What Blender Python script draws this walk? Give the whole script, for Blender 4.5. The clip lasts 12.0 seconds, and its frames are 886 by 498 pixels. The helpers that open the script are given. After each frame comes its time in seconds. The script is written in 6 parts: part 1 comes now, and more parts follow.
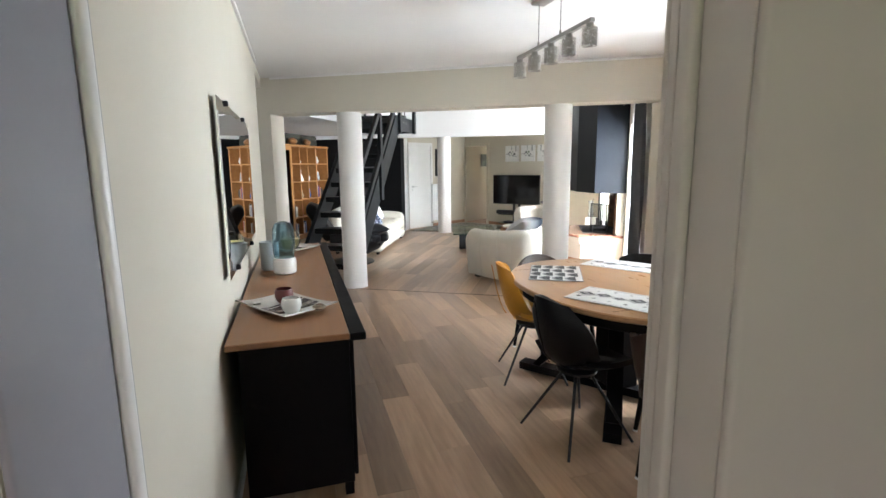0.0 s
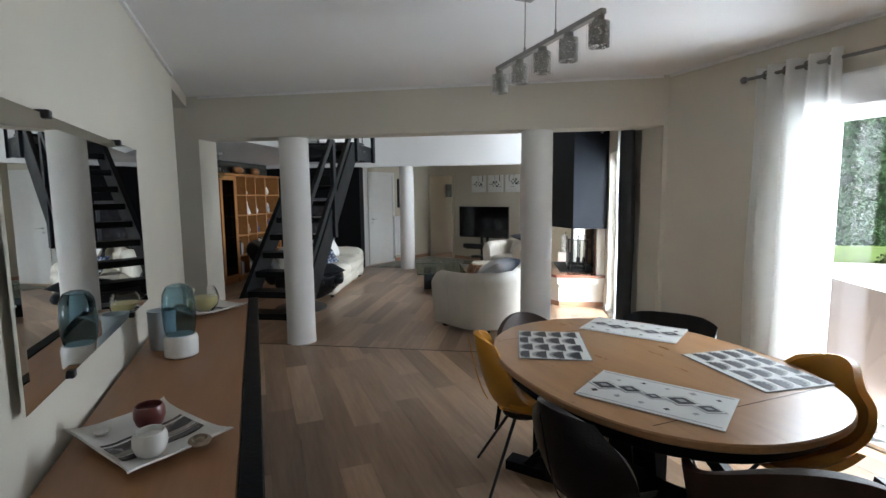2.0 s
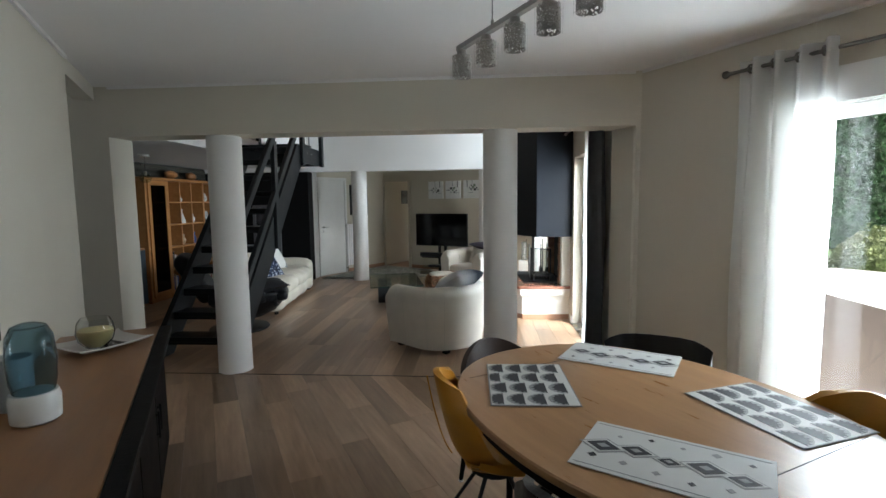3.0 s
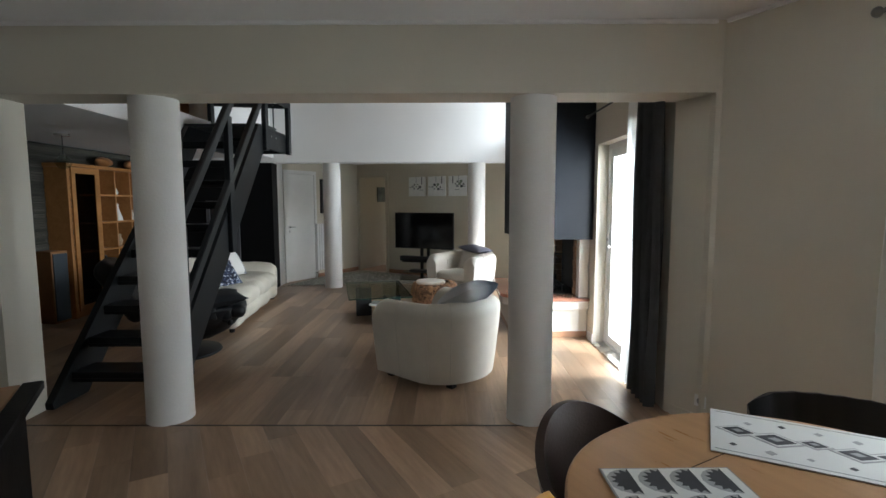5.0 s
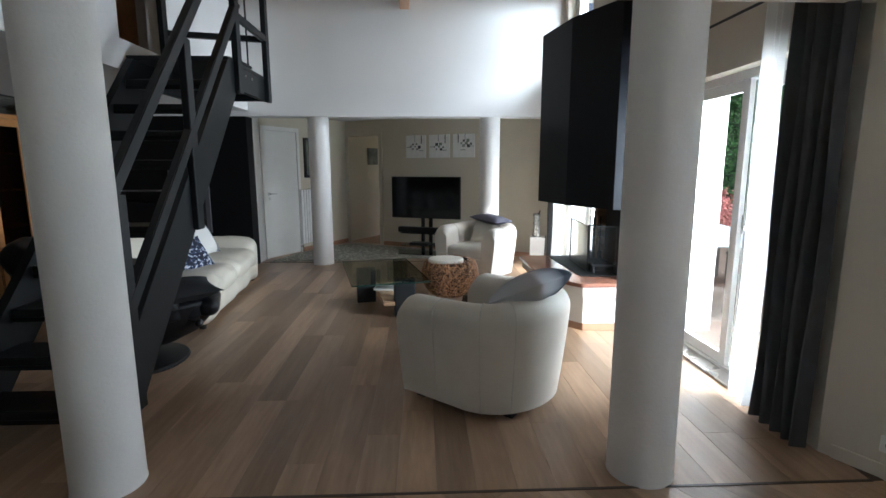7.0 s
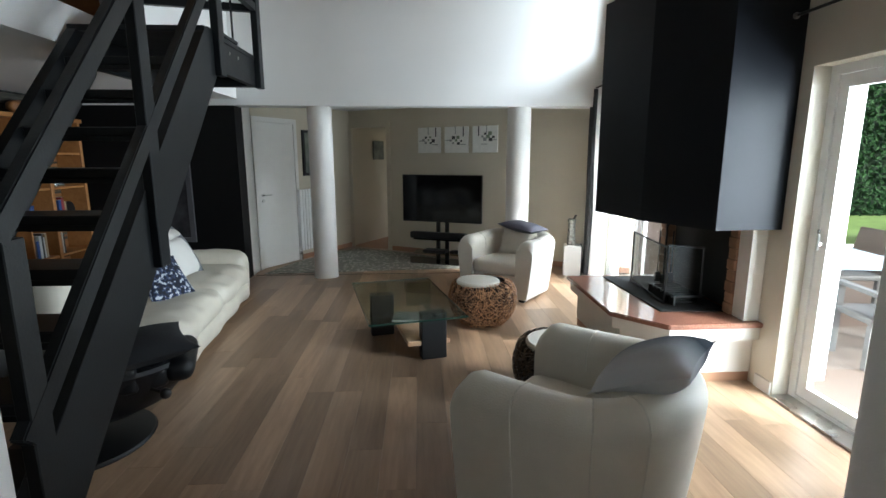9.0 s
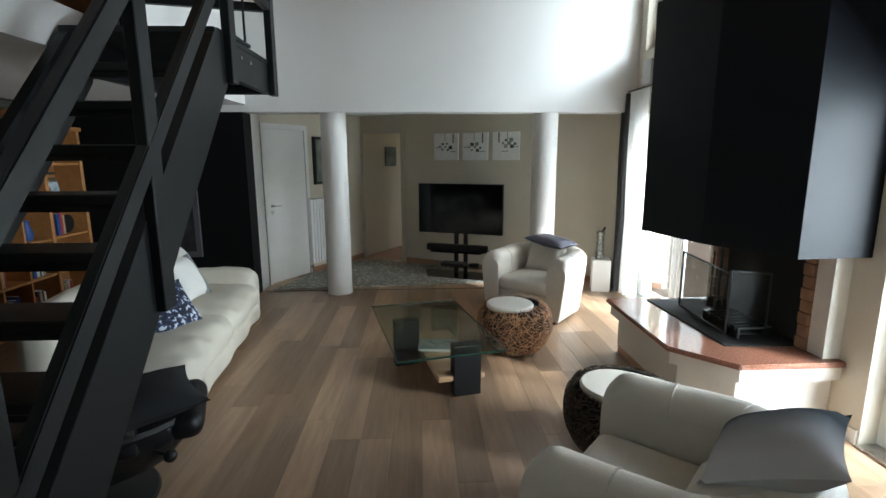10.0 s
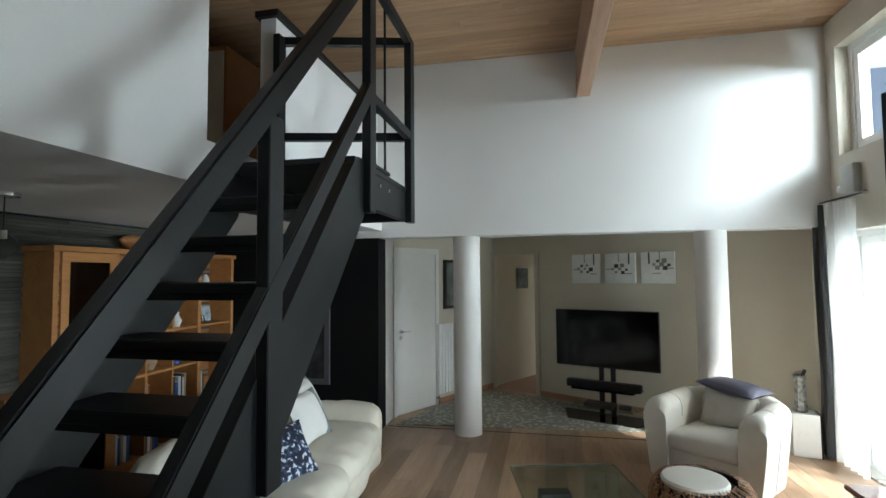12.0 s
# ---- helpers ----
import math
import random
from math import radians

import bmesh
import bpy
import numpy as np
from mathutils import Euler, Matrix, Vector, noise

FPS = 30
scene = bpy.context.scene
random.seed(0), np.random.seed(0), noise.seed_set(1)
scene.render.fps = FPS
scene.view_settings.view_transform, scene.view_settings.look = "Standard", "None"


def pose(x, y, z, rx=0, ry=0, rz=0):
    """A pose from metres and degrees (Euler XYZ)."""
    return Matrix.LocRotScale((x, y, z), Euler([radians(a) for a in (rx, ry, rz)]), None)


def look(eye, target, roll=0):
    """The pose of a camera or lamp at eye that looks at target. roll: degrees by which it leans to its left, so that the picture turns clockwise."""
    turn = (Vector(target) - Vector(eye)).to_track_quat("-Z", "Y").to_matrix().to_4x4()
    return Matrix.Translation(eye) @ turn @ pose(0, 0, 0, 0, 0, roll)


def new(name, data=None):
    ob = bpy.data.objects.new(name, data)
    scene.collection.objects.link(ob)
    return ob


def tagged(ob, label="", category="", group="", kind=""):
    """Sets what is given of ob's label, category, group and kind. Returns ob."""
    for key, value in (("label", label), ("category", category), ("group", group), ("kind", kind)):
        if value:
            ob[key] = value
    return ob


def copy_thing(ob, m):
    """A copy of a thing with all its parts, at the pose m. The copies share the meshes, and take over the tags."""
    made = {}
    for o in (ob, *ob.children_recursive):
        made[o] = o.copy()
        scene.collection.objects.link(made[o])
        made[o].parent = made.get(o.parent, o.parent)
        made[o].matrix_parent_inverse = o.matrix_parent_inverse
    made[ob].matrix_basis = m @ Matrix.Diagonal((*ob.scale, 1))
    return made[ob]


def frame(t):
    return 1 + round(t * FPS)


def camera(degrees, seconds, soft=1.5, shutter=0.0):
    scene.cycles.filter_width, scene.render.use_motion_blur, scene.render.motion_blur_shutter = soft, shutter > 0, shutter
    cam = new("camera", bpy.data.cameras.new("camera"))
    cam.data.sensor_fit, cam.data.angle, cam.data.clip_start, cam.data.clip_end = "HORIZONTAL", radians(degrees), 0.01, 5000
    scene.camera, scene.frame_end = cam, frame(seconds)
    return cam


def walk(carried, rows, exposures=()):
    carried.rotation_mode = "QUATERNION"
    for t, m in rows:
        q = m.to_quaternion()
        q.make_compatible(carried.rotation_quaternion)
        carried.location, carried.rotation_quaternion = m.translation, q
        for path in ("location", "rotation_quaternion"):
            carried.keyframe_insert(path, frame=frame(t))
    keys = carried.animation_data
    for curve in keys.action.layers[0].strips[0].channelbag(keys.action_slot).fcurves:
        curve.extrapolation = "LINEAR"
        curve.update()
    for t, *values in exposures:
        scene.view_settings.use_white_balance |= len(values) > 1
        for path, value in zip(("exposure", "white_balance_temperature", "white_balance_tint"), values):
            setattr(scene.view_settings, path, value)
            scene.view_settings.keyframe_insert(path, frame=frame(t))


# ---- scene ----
cam = camera(84.1, 12.0)
PATH = [
    (0, (0.589, 0.442, 1.516), (0.132, 2.361, 1.185), -0.6),
    (0.5, (0.504, 0.667, 1.555), (0.047, 2.585, 1.221), -0.5),
    (1, (0.422, 0.889, 1.584), (0.006, 2.821, 1.281), -0.7),
    (1.5, (0.413, 1.093, 1.581), (0.028, 3.038, 1.318), -0.7),
    (2, (0.409, 1.305, 1.576), (0.093, 3.268, 1.356), -0.6),
    (2.5, (0.4, 1.553, 1.577), (0.179, 3.53, 1.375), -0.7),
    (3, (0.353, 1.823, 1.572), (0.21, 3.808, 1.377), -0.7),
    (3.2, (0.333, 1.928, 1.565), (0.22, 3.915, 1.366), -0.7),
    (5, (-0.034, 2.913, 1.495), (-0.042, 4.905, 1.306), -0.1),
    (5.5, (-0.143, 3.219, 1.505), (-0.131, 5.21, 1.309), -0.2),
    (6, (-0.275, 3.501, 1.452), (-0.207, 5.486, 1.211), -0.1),
    (6.5, (-0.415, 3.789, 1.443), (-0.339, 5.767, 1.162), -0.0),
    (7, (-0.489, 4.084, 1.449), (-0.408, 6.055, 1.122), -0.1),
    (7.2, (-0.467, 4.182, 1.465), (-0.417, 6.152, 1.122), -0.3),
    (9, (-0.779, 5.123, 1.564), (-0.682, 7.086, 1.194), -0.1),
    (9.5, (-0.865, 5.348, 1.612), (-0.769, 7.311, 1.242), 0.0),
    (10, (-0.978, 5.538, 1.659), (-0.893, 7.502, 1.293), -0.2),
    (10.5, (-1.026, 5.722, 1.697), (-1.027, 7.699, 1.398), -0.3),
    (11, (-1.054, 5.882, 1.727), (-1.207, 7.866, 1.524), -0.4),
    (11.5, (-1.088, 6.001, 1.732), (-1.392, 7.977, 1.677), -0.5),
    (12, (-1.151, 6.08, 1.747), (-1.554, 8.036, 1.853), -0.5),
]
EXPOSURE = [(0, 1.95, 6050, 8), (0.5, 1.85, 6050, 8), (1.0, 1.47, 5850, 7), (1.5, 0.97, 5850, 7), (2.0, 0.72, 5850, 7), (2.5, 0.6, 5900, 6), (3.2, 0.36, 5900, 4), (5.0, 0.27, 6000, 6), (7.0, 0.45, 5700, 6), (9.0, 0.50, 5800, 3), (10.5, 0.45, 5850, 1), (12.0, 0.55, 5850, 0)]
walk(cam, [(t, look(eye, target, roll)) for t, eye, target, roll in PATH], EXPOSURE)

# ---- light ----
SUN_WAY = Vector((-1.0, 0.92, -0.95)).normalized()
world = bpy.data.worlds.new("sky")
scene.world = world
world.use_nodes = True
wn = world.node_tree.nodes
wl = world.node_tree.links
sky = wn.new("ShaderNodeTexSky")
sky.sky_type = "NISHITA"
sky.sun_disc = False
sky.sun_elevation = math.asin(-SUN_WAY.z)
sky.sun_rotation = math.atan2(-SUN_WAY.x, -SUN_WAY.y)
sky.air_density, sky.dust_density, sky.ozone_density = 0.7, 8.0, 0.3
wn["Background"].inputs["Strength"].default_value = 0.15
wl.new(sky.outputs[0], wn["Background"].inputs["Color"])
sun_data = bpy.data.lights.new("sun", "SUN")
sun_data.energy, sun_data.angle, sun_data.color = 5.0, radians(4.0), (1.0, 0.96, 0.90)
sun = new("sun", sun_data)
sun.matrix_world = look((8, -6, 9), Vector((8, -6, 9)) + SUN_WAY)


def window_light(name, centre, way, width, height, power):
    data = bpy.data.lights.new(name, "AREA")
    data.shape, data.size, data.size_y, data.energy, data.color = "RECTANGLE", width, height, power, (0.93, 0.97, 1.0)
    ob = new(name, data)
    ob.matrix_world = look(centre, Vector(centre) + Vector(way))
    return ob


# ---- materials ----
def shade(name, color, rough=0.6, metal=0.0, var=0.06, scale=6.0, bump=0.0, bump_scale=180.0, rand=0.0, coat=0.0, spec=0.5):
    m = bpy.data.materials.new(name)
    m.use_nodes = True
    n, l = m.node_tree.nodes, m.node_tree.links
    b = n["Principled BSDF"]
    b.inputs["Roughness"].default_value, b.inputs["Metallic"].default_value = rough, metal
    b.inputs["Coat Weight"].default_value = coat
    b.inputs["Specular IOR Level"].default_value = spec
    co = n.new("ShaderNodeTexCoord")
    big = n.new("ShaderNodeTexNoise")
    big.inputs["Scale"].default_value, big.inputs["Detail"].default_value = scale, 6.0
    l.new(co.outputs["Object"], big.inputs["Vector"])
    ramp = n.new("ShaderNodeMapRange")
    ramp.inputs["From Min"].default_value, ramp.inputs["From Max"].default_value = 0.3, 0.7
    ramp.inputs["To Min"].default_value, ramp.inputs["To Max"].default_value = 1 - var, 1 + var
    l.new(big.outputs["Fac"], ramp.inputs["Value"])
    mix = n.new("ShaderNodeVectorMath")
    mix.operation = "SCALE"
    mix.inputs[0].default_value = color
    fac = ramp.outputs[0]
    if rand:
        info = n.new("ShaderNodeObjectInfo")
        rr = n.new("ShaderNodeMapRange")
        rr.inputs["To Min"].default_value, rr.inputs["To Max"].default_value = 1 - rand, 1 + rand
        l.new(info.outputs["Random"], rr.inputs["Value"])
        mul = n.new("ShaderNodeMath")
        mul.operation = "MULTIPLY"
        l.new(fac, mul.inputs[0])
        l.new(rr.outputs[0], mul.inputs[1])
        fac = mul.outputs[0]
    l.new(fac, mix.inputs["Scale"])
    l.new(mix.outputs[0], b.inputs["Base Color"])
    rv = n.new("ShaderNodeMapRange")
    rv.inputs["To Min"].default_value, rv.inputs["To Max"].default_value = max(rough - 0.08, 0.02), min(rough + 0.08, 1.0)
    l.new(big.outputs["Fac"], rv.inputs["Value"])
    l.new(rv.outputs[0], b.inputs["Roughness"])
    if bump:
        fine = n.new("ShaderNodeTexNoise")
        fine.inputs["Scale"].default_value, fine.inputs["Detail"].default_value = bump_scale, 4.0
        l.new(co.outputs["Object"], fine.inputs["Vector"])
        bp = n.new("ShaderNodeBump")
        bp.inputs["Strength"].default_value, bp.inputs["Distance"].default_value = bump, 0.004
        l.new(fine.outputs["Fac"], bp.inputs["Height"])
        l.new(bp.outputs[0], b.inputs["Normal"])
    return m


def wood(name, dark, light, rough=0.45, grain=(1.2, 14.0, 14.0), rand=0.12, bump=0.15, coat=0.0, island=False):
    """Wood with its grain along the object's x axis; pieces differ from one another."""
    m = bpy.data.materials.new(name)
    m.use_nodes = True
    n, l = m.node_tree.nodes, m.node_tree.links
    b = n["Principled BSDF"]
    b.inputs["Coat Weight"].default_value = coat
    co = n.new("ShaderNodeTexCoord")
    info = n.new("ShaderNodeNewGeometry") if island else n.new("ShaderNodeObjectInfo")
    pick = info.outputs["Random Per Island" if island else "Random"]
    shift = n.new("ShaderNodeVectorMath")
    shift.operation = "MULTIPLY_ADD"
    comb = n.new("ShaderNodeCombineXYZ")
    for k in range(3):
        l.new(pick, comb.inputs[k])
    shift.inputs[1].default_value = (37.0, 53.0, 19.0)
    l.new(comb.outputs[0], shift.inputs[0])
    l.new(co.outputs["Object"], shift.inputs[2])
    mp = n.new("ShaderNodeMapping")
    mp.inputs["Scale"].default_value = grain
    l.new(shift.outputs[0], mp.inputs["Vector"])
    g1 = n.new("ShaderNodeTexNoise")
    g1.inputs["Scale"].default_value, g1.inputs["Detail"].default_value, g1.inputs["Distortion"].default_value = 1.0, 8.0, 0.6
    g1.inputs["Roughness"].default_value = 0.65
    l.new(mp.outputs[0], g1.inputs["Vector"])
    g2 = n.new("ShaderNodeTexNoise")
    g2.inputs["Scale"].default_value, g2.inputs["Detail"].default_value = 6.0, 5.0
    l.new(mp.outputs[0], g2.inputs["Vector"])
    ramp = n.new("ShaderNodeValToRGB")
    ramp.color_ramp.elements[0].position, ramp.color_ramp.elements[0].color = 0.3, (*dark, 1)
    ramp.color_ramp.elements[1].position, ramp.color_ramp.elements[1].color = 0.7, (*light, 1)
    add = n.new("ShaderNodeMath")
    add.operation = "MULTIPLY_ADD"
    add.inputs[1].default_value = 0.35
    l.new(g2.outputs["Fac"], add.inputs[0])
    half = n.new("ShaderNodeMath")
    half.operation = "MULTIPLY"
    half.inputs[1].default_value = 0.65
    l.new(g1.outputs["Fac"], half.inputs[0])
    l.new(half.outputs[0], add.inputs[2])
    l.new(add.outputs[0], ramp.inputs["Fac"])
    rr = n.new("ShaderNodeMapRange")
    rr.inputs["To Min"].default_value, rr.inputs["To Max"].default_value = 1 - rand, 1 + rand
    l.new(pick, rr.inputs["Value"])
    mul = n.new("ShaderNodeVectorMath")
    mul.operation = "SCALE"
    l.new(ramp.outputs[0], mul.inputs[0])
    l.new(rr.outputs[0], mul.inputs["Scale"])
    l.new(mul.outputs[0], b.inputs["Base Color"])
    rv = n.new("ShaderNodeMapRange")
    rv.inputs["To Min"].default_value, rv.inputs["To Max"].default_value = rough - 0.08, rough + 0.1
    l.new(g2.outputs["Fac"], rv.inputs["Value"])
    l.new(rv.outputs[0], b.inputs["Roughness"])
    bp = n.new("ShaderNodeBump")
    bp.inputs["Strength"].default_value, bp.inputs["Distance"].default_value = bump, 0.002
    l.new(g2.outputs["Fac"], bp.inputs["Height"])
    l.new(bp.outputs[0], b.inputs["Normal"])
    return m


def glass(name, tint=(1, 1, 1), rough=0.0):
    """A thin pane: mostly see-through, glossy at the rest."""
    m = bpy.data.materials.new(name)
    m.use_nodes = True
    n, l = m.node_tree.nodes, m.node_tree.links
    n.remove(n["Principled BSDF"])
    tr, gl, mx, fr = n.new("ShaderNodeBsdfTransparent"), n.new("ShaderNodeBsdfGlossy"), n.new("ShaderNodeMixShader"), n.new("ShaderNodeLayerWeight")
    tr.inputs["Color"].default_value = (*tint, 1)
    gl.inputs["Roughness"].default_value = rough
    fr.inputs["Blend"].default_value = 0.5
    pw, ma = n.new("ShaderNodeMath"), n.new("ShaderNodeMath")
    pw.operation, ma.operation = "POWER", "MULTIPLY_ADD"
    pw.inputs[1].default_value, ma.inputs[1].default_value, ma.inputs[2].default_value = 5.0, 0.6, 0.035
    l.new(fr.outputs["Facing"], pw.inputs[0])
    l.new(pw.outputs[0], ma.inputs[0])
    l.new(ma.outputs[0], mx.inputs[0])
    l.new(tr.outputs[0], mx.inputs[1])
    l.new(gl.outputs[0], mx.inputs[2])
    l.new(mx.outputs[0], n["Material Output"].inputs["Surface"])
    return m


PAINT = shade("wall_paint_warm", (0.62, 0.58, 0.495), 0.75, var=0.03, scale=1.5, bump=0.12, bump_scale=220)
WHITE = shade("wall_paint_white", (0.80, 0.80, 0.79), 0.75, var=0.02, scale=1.5, bump=0.12, bump_scale=220)
CEIL = shade("ceiling_paint", (0.80, 0.79, 0.78), 0.8, var=0.02, scale=1.2, bump=0.1, bump_scale=200)
PLASTER = shade("column_plaster", (0.78, 0.77, 0.75), 0.7, var=0.03, scale=3, bump=0.35, bump_scale=60)
BLACKWALL = shade("black_wall_paint", (0.004, 0.004, 0.0045), 0.7, var=0.15, scale=2, bump=0.1, spec=0.2)
STEEL = shade("black_steel_paint", (0.0080, 0.0090, 0.0100), 0.40, var=0.25, scale=5, bump=0.15, bump_scale=90, spec=0.24)
HOOD = shade("hood_steel_paint", (0.008, 0.0095, 0.013), 0.46, var=0.15, scale=2.5, bump=0.06, bump_scale=120, spec=0.14)
SKIRT = shade("white_skirting", (0.72, 0.71, 0.69), 0.5, var=0.04)
PVC = shade("white_window_frame", (0.82, 0.82, 0.81), 0.35, var=0.02)
PINE = wood("pine_ceiling", (0.33, 0.20, 0.105), (0.55, 0.37, 0.22), 0.55, grain=(0.8, 14, 14), rand=0.10, island=True)
PLANK = wood("laminate_plank", (0.235, 0.149, 0.092), (0.462, 0.313, 0.202), 0.33, grain=(0.6, 6.0, 6.0), rand=0.32, bump=0.12)
UNDER = shade("floor_bed", (0.10, 0.075, 0.06), 0.8)
TILE = shade("terracotta_tile", (0.36, 0.20, 0.12), 0.45, var=0.15, scale=4)
GLASS = glass("window_glass")
# cream, taken darker and yellower to offset the cool lamp light there
NOOKPAINT = shade("cream_light_offset_paint", (0.585, 0.535, 0.43), 0.75, var=0.04, scale=1.2, bump=0.12, bump_scale=220)
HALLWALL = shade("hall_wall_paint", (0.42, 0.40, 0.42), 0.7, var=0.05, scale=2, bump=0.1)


# ---- mesh helpers ----
def box(bm, x0, x1, y0, y1, z0, z1, m=None):
    vs = [bm.verts.new(Vector(c) if m is None else m @ Vector(c)) for c in
          [(x0, y0, z0), (x1, y0, z0), (x1, y1, z0), (x0, y1, z0), (x0, y0, z1), (x1, y0, z1), (x1, y1, z1), (x0, y1, z1)]]
    for f in ((3, 2, 1, 0), (4, 5, 6, 7), (0, 1, 5, 4), (1, 2, 6, 5), (2, 3, 7, 6), (3, 0, 4, 7)):
        bm.faces.new([vs[i] for i in f])
    return vs


def soft_box(x0, x1, y0, y1, z0, z1, bevel=0.01, seg=2, m=None):
    bm = bmesh.new()
    box(bm, x0, x1, y0, y1, z0, z1)
    bmesh.ops.bevel(bm, geom=bm.edges[:], offset=bevel, segments=seg, profile=0.5, affect="EDGES")
    if m is not None:
        bmesh.ops.transform(bm, matrix=m, verts=bm.verts)
    return bm


def prism(bm, pts, z0, z1, m=None):
    n = len(pts)
    a = [bm.verts.new((m @ Vector((x, y, z0))) if m else (x, y, z0)) for x, y in pts]
    b = [bm.verts.new((m @ Vector((x, y, z1))) if m else (x, y, z1)) for x, y in pts]
    bm.faces.new(a[::-1])
    bm.faces.new(b)
    for i in range(n):
        bm.faces.new((a[i], a[(i + 1) % n], b[(i + 1) % n], b[i]))


def rod(bm, p, q, r, seg=12, r2=None):
    """A round bar from p to q."""
    p, q = Vector(p), Vector(q)
    way = (q - p)
    m = Matrix.Translation((p + q) / 2) @ way.to_track_quat("Z", "Y").to_matrix().to_4x4()
    bmesh.ops.create_cone(bm, cap_ends=True, segments=seg, radius1=r, radius2=r if r2 is None else r2, depth=way.length, matrix=m)


def bar(bm, p, q, w, h, up=(0, 0, 1)):
    """A square bar from p to q, w across and h along up."""
    p, q, up = Vector(p), Vector(q), Vector(up)
    d = (q - p).normalized()
    s = d.cross(up).normalized()
    u = s.cross(d)
    vs = []
    for e in (p, q):
        for i, j in ((-1, -1), (1, -1), (1, 1), (-1, 1)):
            vs.append(bm.verts.new(e + s * (w / 2 * i) + u * (h / 2 * j)))
    for f in ((3, 2, 1, 0), (4, 5, 6, 7), (0, 1, 5, 4), (1, 2, 6, 5), (2, 3, 7, 6), (3, 0, 4, 7)):
        bm.faces.new([vs[i] for i in f])


def lathe(bm, profile, seg=32, m=None, cap=True):
    """A turned shape about z from (radius, height) pairs."""
    rings = []
    for r, z in profile:
        ring = []
        for i in range(seg):
            a = 2 * math.pi * i / seg
            v = Vector((r * math.cos(a), r * math.sin(a), z))
            ring.append(bm.verts.new(m @ v if m else v))
        rings.append(ring)
    for a, b in zip(rings, rings[1:]):
        for i in range(seg):
            bm.faces.new((a[i], a[(i + 1) % seg], b[(i + 1) % seg], b[i]))
    if cap:
        bm.faces.new(rings[0][::-1])
        bm.faces.new(rings[-1])


def link(name, bm, material, smooth=False):
    bmesh.ops.recalc_face_normals(bm, faces=bm.faces)
    me = bpy.data.meshes.new(name)
    bm.to_mesh(me)
    bm.free()
    me.materials.append(material)
    if smooth:
        me.shade_smooth()
        me.set_sharp_from_angle(angle=radians(40))
    return new(name, me)


def part(name, bm, material, parent, label="", smooth=False):
    ob = link(name, bm, material, smooth)
    ob.parent = parent
    if label:
        tagged(ob, label)
    return ob


def thing(name, label, category, m=None, group=""):
    e = new(name)
    e.empty_display_size = 0.1
    if m is not None:
        e.matrix_world = m
    return tagged(e, label, category, group)


def setting(name, bm, material, label="", category="wall", smooth=False):
    return tagged(link(name, bm, material, smooth), label, category, kind="structure")


def wall(name, p, q, thick, z0, z1, material, holes=(), label=""):
    """An upright wall from p to q (its seen face), thick metres deep to the left of that way, with holes (from, to, bottom, top)."""
    p, q = Vector(p), Vector(q)
    d = (q - p).normalized()
    length = (q - p).length
    m = Matrix.Translation((p.x, p.y, 0)) @ Matrix.Rotation(math.atan2(d.y, d.x), 4, "Z")
    cuts = sorted({0.0, length, *[h[0] for h in holes], *[h[1] for h in holes]})
    bm = bmesh.new()
    for a, b in zip(cuts, cuts[1:]):
        mid, lo = (a + b) / 2, z0
        for h in sorted([h for h in holes if h[0] < mid < h[1]], key=lambda h: h[2]):
            if h[2] > lo:
                box(bm, a, b, min(0, thick), max(0, thick), lo, h[2], m)
            lo = h[3]
        if lo < z1:
            box(bm, a, b, min(0, thick), max(0, thick), lo, z1, m)
    return setting(name, bm, material, label or "plain painted wall", "wall")


# the dining room stands at 30 degrees to the living room: a across it, b along it
def dine(a, b, z=0.0):
    return Vector((0.866 * a - 0.5 * b, 0.5 * a + 0.866 * b, z))


DINE = Matrix.Rotation(radians(30), 4, "Z")
# the television corner stands at 30 degrees the other way
def nook(a, b, z=0.0):
    return Vector((0.866 * a + 0.5 * b, -0.5 * a + 0.866 * b, z))


NOOK = Matrix.Rotation(radians(-30), 4, "Z")

# ---- structure ----
LOW, DCEIL, HIGH, BEAM = 0.0, 2.61, 4.13, 2.175
A_L, A_R = 0.40, 4.50
bm = bmesh.new()
box(bm, -7, 6, -3, 17, -0.3, -0.012)
setting("floor", bm, UNDER, "floor bed below the planks", "floor")

# dining room
wall("wall_dining_left", dine(A_L, 1.0), dine(A_L, 5.72), 0.15, 0, DCEIL, PAINT)
wall("lintel_dining_left", dine(A_L, 5.72), dine(A_L, 6.74), 0.15, 2.49, DCEIL, PAINT)
wall("wall_dining_right", dine(A_R, 4.716), dine(A_R, -2.5), 0.25, 0, DCEIL, PAINT, [(1.516, 2.416, 0.0, 2.16)])
wall("wall_dining_door", (4.9, 1.852), (-0.9, 0.972), 0.22, 0, DCEIL, PAINT, [(4.207, 5.095, 0, 2.05)])
wall("wall_passage_near", dine(A_L, 5.72), dine(-1.6, 5.72), 0.12, 0, DCEIL, WHITE)
wall("wall_passage_end", dine(-1.4, 5.6), dine(-1.4, 8.0), 0.12, 0, DCEIL, WHITE)
bm = bmesh.new()
prism(bm, [(-5.3, 6.2), (-0.8, 0.9), (5.7, 0.9), (1.87, 6.2)], DCEIL, DCEIL + 0.15)
setting("ceiling_dining", bm, CEIL, "plain white ceiling", "ceiling")

# beam between dining and living room, with the wall beside it
wall("wall_beam", (1.80, 6.06), (-5.3, 6.06), -0.30, 0, HIGH, PAINT, [(0.14, 4.73, 0.0, BEAM)])

